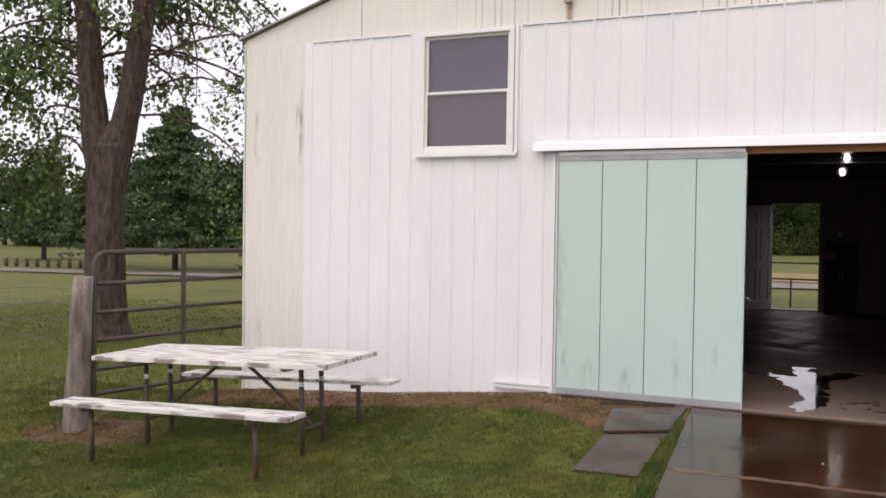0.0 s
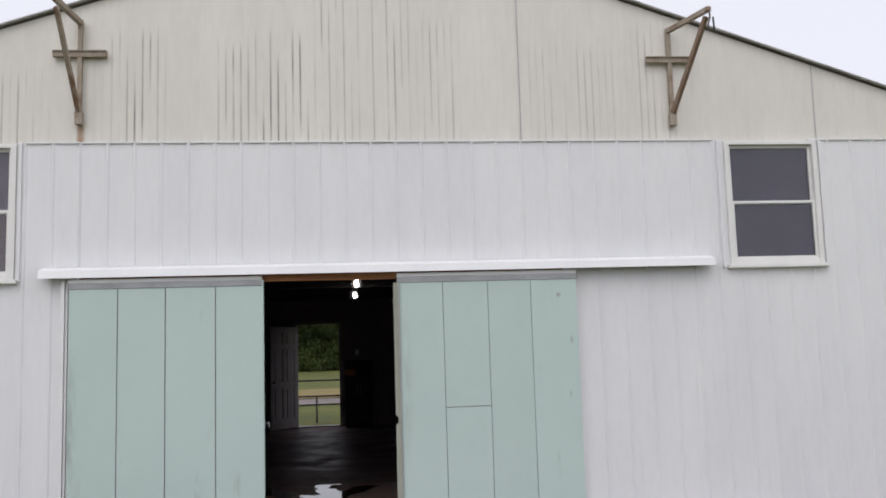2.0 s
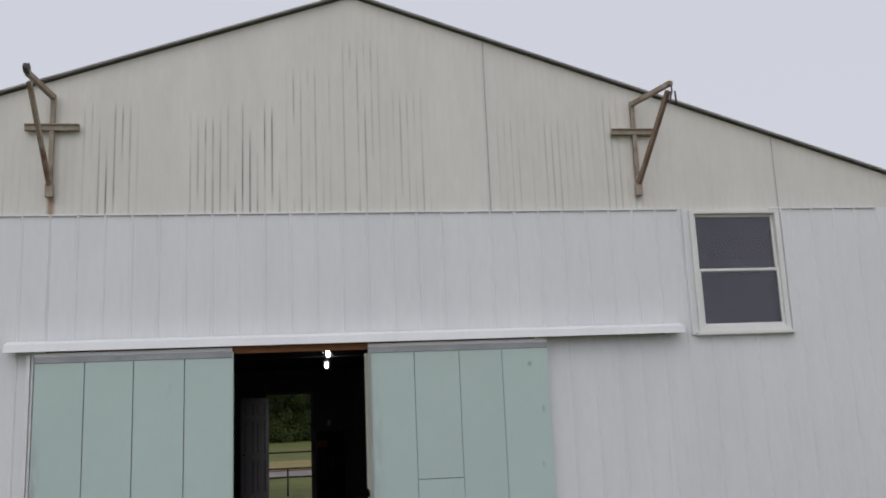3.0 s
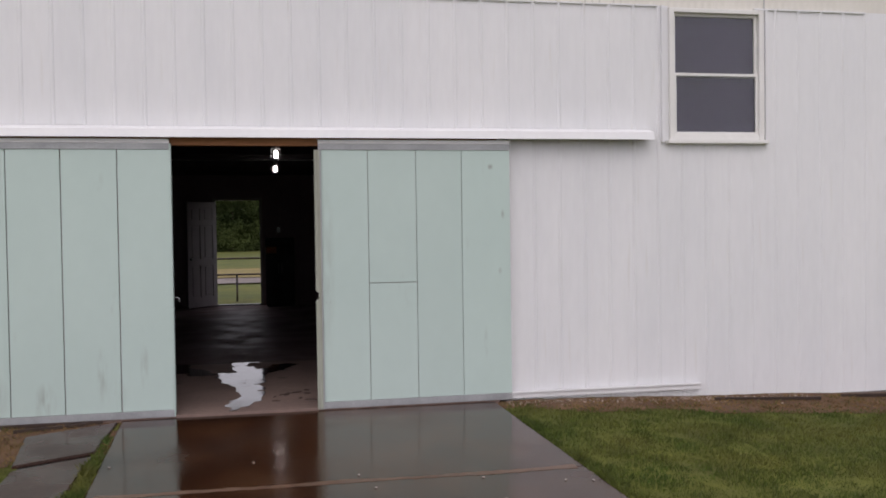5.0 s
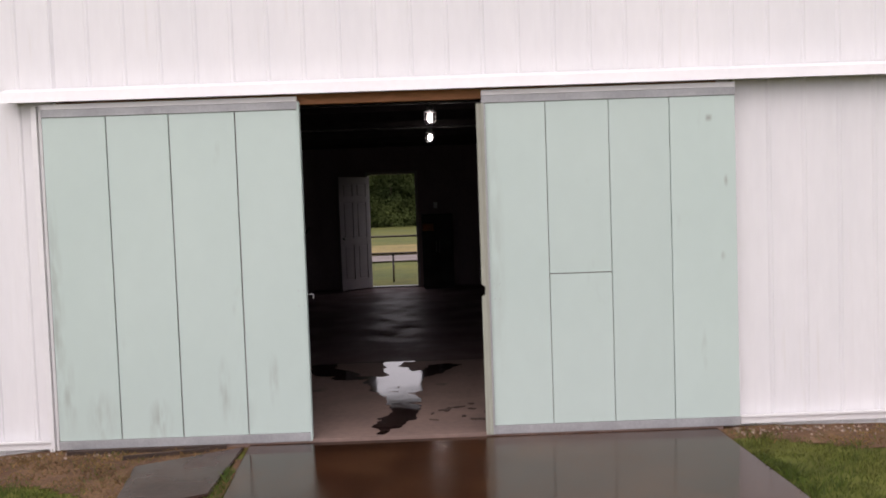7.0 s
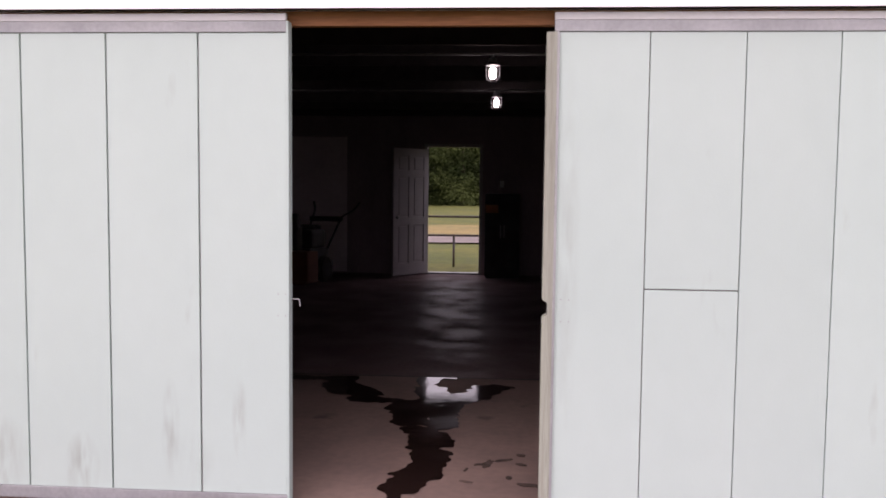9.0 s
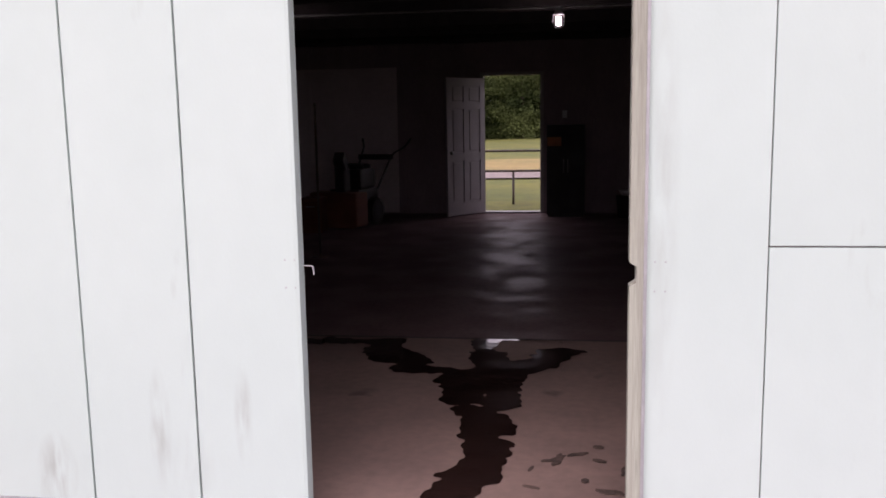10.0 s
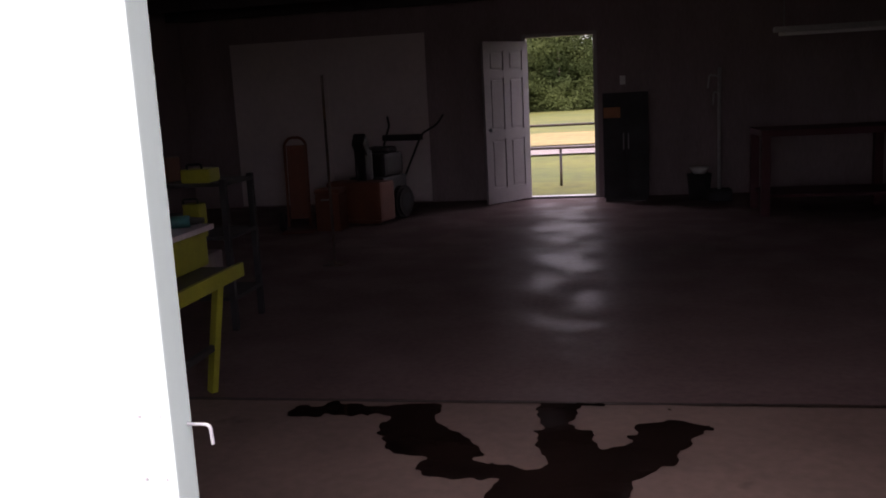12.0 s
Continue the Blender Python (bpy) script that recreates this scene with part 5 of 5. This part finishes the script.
for i in range(int(2.7 / ST)):
    for j in range(int(2.775 / ST)):
        if wet(-1.3 + (i + 0.5) * ST, 8.6 + (j + 0.5) * ST) < 0:
            faces.append((corner(i, j), corner(i + 1, j), corner(i + 1, j + 1), corner(i, j + 1)))
tagged(sheet_mesh("puddle", verts, faces, M_PUDDLE), "forked dark puddle of water on the concrete floor", "puddle")
rg = random.Random(12)
for k in range(12):
    x, y = rg.gauss(0.93, 0.13), rg.gauss(9.12, 0.25)
    a, L, wd = rg.uniform(-30, 80), rg.uniform(0.018, 0.06), rg.uniform(0.008, 0.022)
    bm = box((-L, -wd, 0), (L, wd, 0.006), 0.002)
    bmesh.ops.subdivide_edges(bm, edges=[e for e in bm.edges if e.calc_length() > L], cuts=4)
    for v in bm.verts:
        v.co.y = v.co.y * (1 - 0.7 * (abs(v.co.x) / L) ** 2) + 0.02 * noise.noise(Vector((v.co.x * 18, k, 0)))
    ob = part("bark_chip", bm, M_BARK)
    ob.matrix_world = pose(x, y, 0.0025, 0, 0, a)
    tagged(ob, "dark damp bark chip on the concrete floor", "bark chip", "bark chips")

# ---- behind the barn ----
pf = thing("pipe_fence", pose(0, 22.0, 0), "dark steel pipe rail fence behind the barn", "fence")
for z in (0.87, 0.50):
    part("rail", rod((-6, 0, z), (6, 0, z), 0.022), M_PIPE, pf)
for x in (-4.92, -3.72, -2.52, -1.32, -0.12, 1.08, 2.28, 3.48, 4.68):
    top = 0.5 if abs(x + 0.12) < 0.1 else 0.89
    part("post", rod((x, 0.02, -0.35), (x, 0.02, top), 0.024), M_PIPE, pf)
road = thing("road", pose(0, 0, 0), "pale gravel road crossing the fields", "road", kind="structure")


def band(name, y0, y1, lift, material, parent, x0=-90, x1=90):
    verts, faces = [], []
    n = 120
    for k in range(n + 1):
        x = x0 + (x1 - x0) * k / n
        for y in (y0, y1):
            yy = y + 0.06 * x + 0.3 * math.sin(x * 0.11 + y)
            verts.append((x, yy, ground_z(x, yy) + lift))
    for k in range(n):
        faces.append((2 * k, 2 * k + 2, 2 * k + 3, 2 * k + 1))
    return sheet_mesh(name, verts, faces, material, parent)


band("gravel", 29.6, 32.4, 0.05, M_ROAD, road)
M_DRY = mat("dry_tan_grass", (0.25, 0.178, 0.058), 0.95, (0.185, 0.155, 0.045), 0.4, 6, (1, 1, 1), 0.4, 20, fine=0.3)
tagged(band("dry_verge", 33.0, 42.0, 0.05, M_DRY, None, -13), "dry tan grass verge beside the gravel road", "verge", kind="structure")
for k in range(28):
    x = -48 + k * 0.66
    y = 34.2 + 0.06 * x
    ob = part("bollard", rod((x, y, ground_z(x, y) - 0.1), (x, y, ground_z(x, y) + 0.42), 0.10, 0.09, 10), M_BARK)
    tagged(ob, "short round wooden bollard beside the road", "bollard", "bollards")

# ---- trees ----
def leaf_cloud(rg, verts, faces, centre, radius, count, size, droop=0.0):
    """Loose leaves round a point, each a small bent diamond."""
    c = Vector(centre)
    for _ in range(count):
        d = Vector((rg.gauss(0, 1), rg.gauss(0, 1), rg.gauss(0, 1))) * 0.5
        p = c + Vector((d.x * radius[0], d.y * radius[1], d.z * radius[2]))
        s = size * rg.uniform(0.6, 1.4)
        a = Vector((rg.uniform(-1, 1), rg.uniform(-1, 1), rg.uniform(-1, 0.6) - droop)).normalized() * s
        b = a.cross(Vector((rg.uniform(-1, 1), rg.uniform(-1, 1), rg.uniform(-1, 1)))).normalized() * s * 0.42
        i = len(verts)
        verts += [p, p + a * 0.5 + b, p + a, p + a * 0.5 - b + a.cross(b).normalized() * s * 0.1]
        faces += [(i, i + 1, i + 2), (i, i + 2, i + 3)]


def limb(bm, rg, p0, direction, length, r0, r1, droop, steps=7):
    """A crooked tapered limb; returns the points along it."""
    p, d = Vector(p0), Vector(direction).normalized()
    pts = [p.copy()]
    for k in range(steps):
        d = (d + Vector((rg.uniform(-0.18, 0.18), rg.uniform(-0.18, 0.18), rg.uniform(-0.1, 0.1) - droop)) ).normalized()
        q = p + d * length / steps
        ra, rb = r0 + (r1 - r0) * k / steps, r0 + (r1 - r0) * (k + 1) / steps
        add_rod(bm, p, q + d * rb * 0.3, ra, rb, 10 if ra > 0.05 else 5)
        p = q
        pts.append(p.copy())
    return pts


def big_tree(x, y, seed):
    rg = random.Random(seed)
    z = ground_z(x, y)
    t = thing("tree", pose(x, y, z), "large forked tree with grey-brown bark and drooping leaves", "tree")
    right = Vector((0.92, 0.40, 0))

    def stem(bm, line, radii, sides=18, rough=0.05):
        """A bark-skinned tube through the points of a line."""
        rings = []
        steps = 8
        for k in range(len(line) - 1):
            for q in range(steps + (k == len(line) - 2)):
                u = q / steps
                c, r = line[k].lerp(line[k + 1], u), radii[k] + (radii[k + 1] - radii[k]) * u
                ring = []
                for a in range(sides):
                    t0 = 2 * math.pi * a / sides
                    p = Vector((math.cos(t0), math.sin(t0), 0))
                    g = noise.noise(Vector((math.cos(t0) * 3, math.sin(t0) * 3, c.z * 0.8))) + 0.6 * noise.noise(Vector((math.cos(t0) * 9, math.sin(t0) * 9, c.z * 2.2)))
                    ring.append(bm.verts.new(c + p * (r + rough * g)))
                rings.append(ring)
        for p, q in zip(rings, rings[1:]):
            for a in range(sides):
                bm.faces.new([p[a], p[(a + 1) % sides], q[(a + 1) % sides], q[a]])

    up = Vector((0, 0, 1))
    trunk = [up * -0.2, up * 0.3, up * 1.3, up * 2.6 + right * 0.03, up * 3.3 + right * 0.06, up * 3.75 + right * 0.08]
    bm = bmesh.new()
    stem(bm, trunk, [0.52, 0.38, 0.32, 0.30, 0.31, 0.07], 32, 0.06)
    part("trunk", bm, M_BARK, t)
    lines = [[up * 2.3 - right * 0.02, up * 3.2 - right * 0.11, up * 4.2 - right * 0.24, up * 5.9 - right * 0.32, up * 8.5 - right * 0.8],
             [up * 2.3 + right * 0.08, up * 3.2 + right * 0.20, up * 4.2 + right * 0.42, up * 5.9 + right * 0.70, up * 8.5 + right * 1.6]]
    stems = []
    for ln in lines:
        bm = bmesh.new()
        stem(bm, ln, [0.14, 0.23, 0.215, 0.18, 0.10], 22, 0.045)
        part("stem", bm, M_BARK, t)
        stems.append([ln[1].lerp(ln[2], 0.8)] + [ln[2].lerp(ln[3], u / 3) for u in range(1, 4)] + [ln[3].lerp(ln[4], u / 5) for u in range(1, 6)])
    tips = []
    near = Vector((0.7, -0.71, 0))

    def branch(p0, d, length, r0, r1, droop, steps, first, leafy):
        bm = bmesh.new()
        pts = limb(bm, rg, p0, d, length, r0, r1, droop, steps)
        mine = pts[first:]
        for q in list(mine):
            for _ in range(2):
                a = rg.uniform(0, 2 * math.pi)
                e = Vector((math.cos(a), math.sin(a), rg.uniform(-0.9, 0.1)))
                L = rg.uniform(0.4, 1.1) * leafy
                add_rod(bm, q, q + e * L, 0.007, 0.003, 4)
                tips.append((q, e * L))
        part("limb", bm, M_BARK, t)
        return pts

    for si, stem in enumerate(stems):
        for k in range(1, 9):
            for _ in range(1 if k < 3 else 3):
                a = rg.uniform(0, 2 * math.pi)
                d = Vector((math.cos(a), math.sin(a), rg.uniform(0.15, 0.7)))
                if d.dot(near) > 0.25:
                    d -= near * (d.dot(near) * 1.6)
                branch(stem[k], d, rg.uniform(2.2, 4.2) * (1.0 if k < 5 else 0.6), 0.036, 0.007, 0.16, 9, 3, 1.0)
    ends = []
    for z0, s, L in ((4.6, 1, 4.6), (4.4, 1, 3.9), (5.0, 1, 5.0), (3.6, -1, 3.0), (4.4, -1, 3.5), (5.0, -1, 4.2), (4.8, -1, 4.8), (5.4, -1, 5.2), (5.8, -1, 4.6), (5.2, -1, 4.2),
                     (5.6, -1, 3.2), (6.0, -1, 4.0), (6.2, -1, 5.4), (5.5, -1, 2.4), (5.4, 1, 5.2), (5.8, 1, 4.6)):
        pts = branch(Vector((0, 0, z0 - 0.6)) + right * s * 0.25, right * s + Vector((rg.uniform(-0.3, 0.3), rg.uniform(-0.3, 0.6), rg.uniform(0.3, 1.3))), L, 0.026, 0.006, 0.19, 12, 5 if s > 0 else 3, 1.0)
        ends += pts[6:]
    # long twigs that hang down
    for _ in range(34):
        branch(rg.choice(ends), (rg.uniform(-0.3, 0.3), rg.uniform(-0.3, 0.3), -1), rg.uniform(0.8, 1.9), 0.009, 0.004, 0.1, 5, 2, 0.5)
    verts, faces = [], []
    for p, e in tips:
        # the side towards the barn is nearly bare low down
        side, high = (p + e).dot(right), (p + e).z
        if 0.55 < side < 2.3 and 3.0 < high < 5.8 and rg.random() < 0.8:
            continue
        for u in (0.4, 0.7, 1.0):
            leaf_cloud(rg, verts, faces, p + e * u + Vector((0, 0, -0.1)), (0.13, 0.13, 0.24), 11, 0.08, 1.1)
    sheet_mesh("crown", [tuple(v) for v in verts], faces, M_LEAF, t)
    return t


big_tree(-10.75, 12.1, 21)


def conifer(x, y, h, r, seed, label="dark green spreading conifer"):
    rg = random.Random(seed)
    z = ground_z(x, y)
    t = thing("conifer", pose(x, y, z), label, "tree", "conifers")
    part("trunk", rod((0, 0, -0.2), (0, 0, h * 0.9), 0.16, 0.03, 10), M_BARK, t)
    verts, faces = [], []
    n = int(h * 16)
    for k in range(n):
        u = k / n
        zz = 1.5 + (h - 1.5) * u
        rr = r * (1 - u) ** 0.8 * rg.uniform(0.65, 1.1) + 0.15
        a = rg.uniform(0, 2 * math.pi)
        for s in range(1, 6):
            q = s / 5
            leaf_cloud(rg, verts, faces, (math.cos(a) * rr * q, math.sin(a) * rr * q, zz - 0.2 * rr * q * q + 0.12 * q), (0.3 + 0.07 * rr, 0.3 + 0.07 * rr, 0.09), 36, 0.15, 0.2)
    sheet_mesh("crown", [tuple(v) for v in verts], faces, M_CEDAR, t)
    return t


for x, y, h, r, sd in ((-27.5, 33.5, 7.6, 4.5, 1), (-24.0, 36, 6.6, 3.2, 2), (-33.5, 35, 5.2, 2.6, 3), (-42, 39, 5.5, 3.0, 4), (-22.0, 34.5, 5.6, 2.8, 5)):
    conifer(x, y, h, r, sd)


M_WOODS = mat("far_foliage", (0.024, 0.037, 0.012), 0.9, (0.068, 0.088, 0.028), 0.28, 4, (1, 1, 1), fine=0.06, island=0.10, spec=0.1)


def woods(name, spots, label, seed):
    """Far woods: trunks and ragged crowns of loose leaves."""
    rg = random.Random(seed)
    verts, faces = [], []
    bm = bmesh.new()
    for x, y, h in spots:
        z = ground_z(x, y)
        near = -14 < x < 4
        add_rod(bm, (x, y, z - 0.2), (x, y, z + h * 0.6), 0.22, 0.1, 6)
        for _ in range(int(10 + h) * (2 if near else 1)):
            a, rr = rg.uniform(0, 2 * math.pi), rg.uniform(0, 1) ** 0.6 * h * 0.36
            u = rg.uniform(0.04, 0.95)
            k = math.sin(math.pi * clamp(u, 0.15, 0.9)) ** 0.5
            leaf_cloud(rg, verts, faces, (x + math.cos(a) * rr * k, y + math.sin(a) * rr * k, z + h * u), (h * 0.13, h * 0.13, h * 0.09), 300 if near else 90, 0.17 if near else 0.36, 0.3)
    tagged(part(name + "_trunks", bm, M_BARK), "dark trunks of the far woods", "woods", kind="stuff")
    return tagged(sheet_mesh(name, [tuple(v) for v in verts], faces, M_WOODS), label, "woods", kind="stuff")


rg = random.Random(5)
spots = []
for k in range(46):
    u = k / 45
    spots.append((-75 + 74 * u + rg.uniform(-2, 2), 62 + 22 * u + rg.uniform(-3, 6), rg.uniform(7.0, 10.0)))
for k in range(40):
    if -70 + 3.2 * k < 24:
        spots.append((-70 + 3.2 * k + rg.uniform(-1, 1), (70 + 0.3 * 3.2 * k if k < 24 else 95) + rg.uniform(0, 4), rg.uniform(7.5, 10.0)))
for k in range(60):
    x = -3 + k * 3.0 + rg.uniform(-1, 1)
    far = clamp((x - 22) / 12, 0, 1)
    spots.append((x, 86 + 18 * far + rg.uniform(-3, 6), rg.uniform(6.5, 9.0) * (1 - 0.52 * far)))
for k in range(60):
    x = -72 + 2.4 * k + rg.uniform(-1, 1)
    spots.append((x, (64 + 0.29 * (x + 72) if x < 0 else 84.5 + 18 * clamp((x - 22) / 12, 0, 1)) + rg.uniform(-2, 1), rg.uniform(2.6, 4.2) if x > 22 else rg.uniform(3.5, 6.0)))
woods("woods", spots, "dark green line of trees beyond the field", 8)
pole = thing("utility_pole", pose(87, 100, -0.3), "distant dark utility pole above the trees", "utility pole")
part("pole", rod((0, 0, -0.5), (0, 0, 8.1), 0.16, 0.11, 10), M_BARK, pole)
part("crossarm", beam((-0.5, 0, 7.7), (0.5, 0, 7.7), 0.1, 0.12), M_BARK, pole)
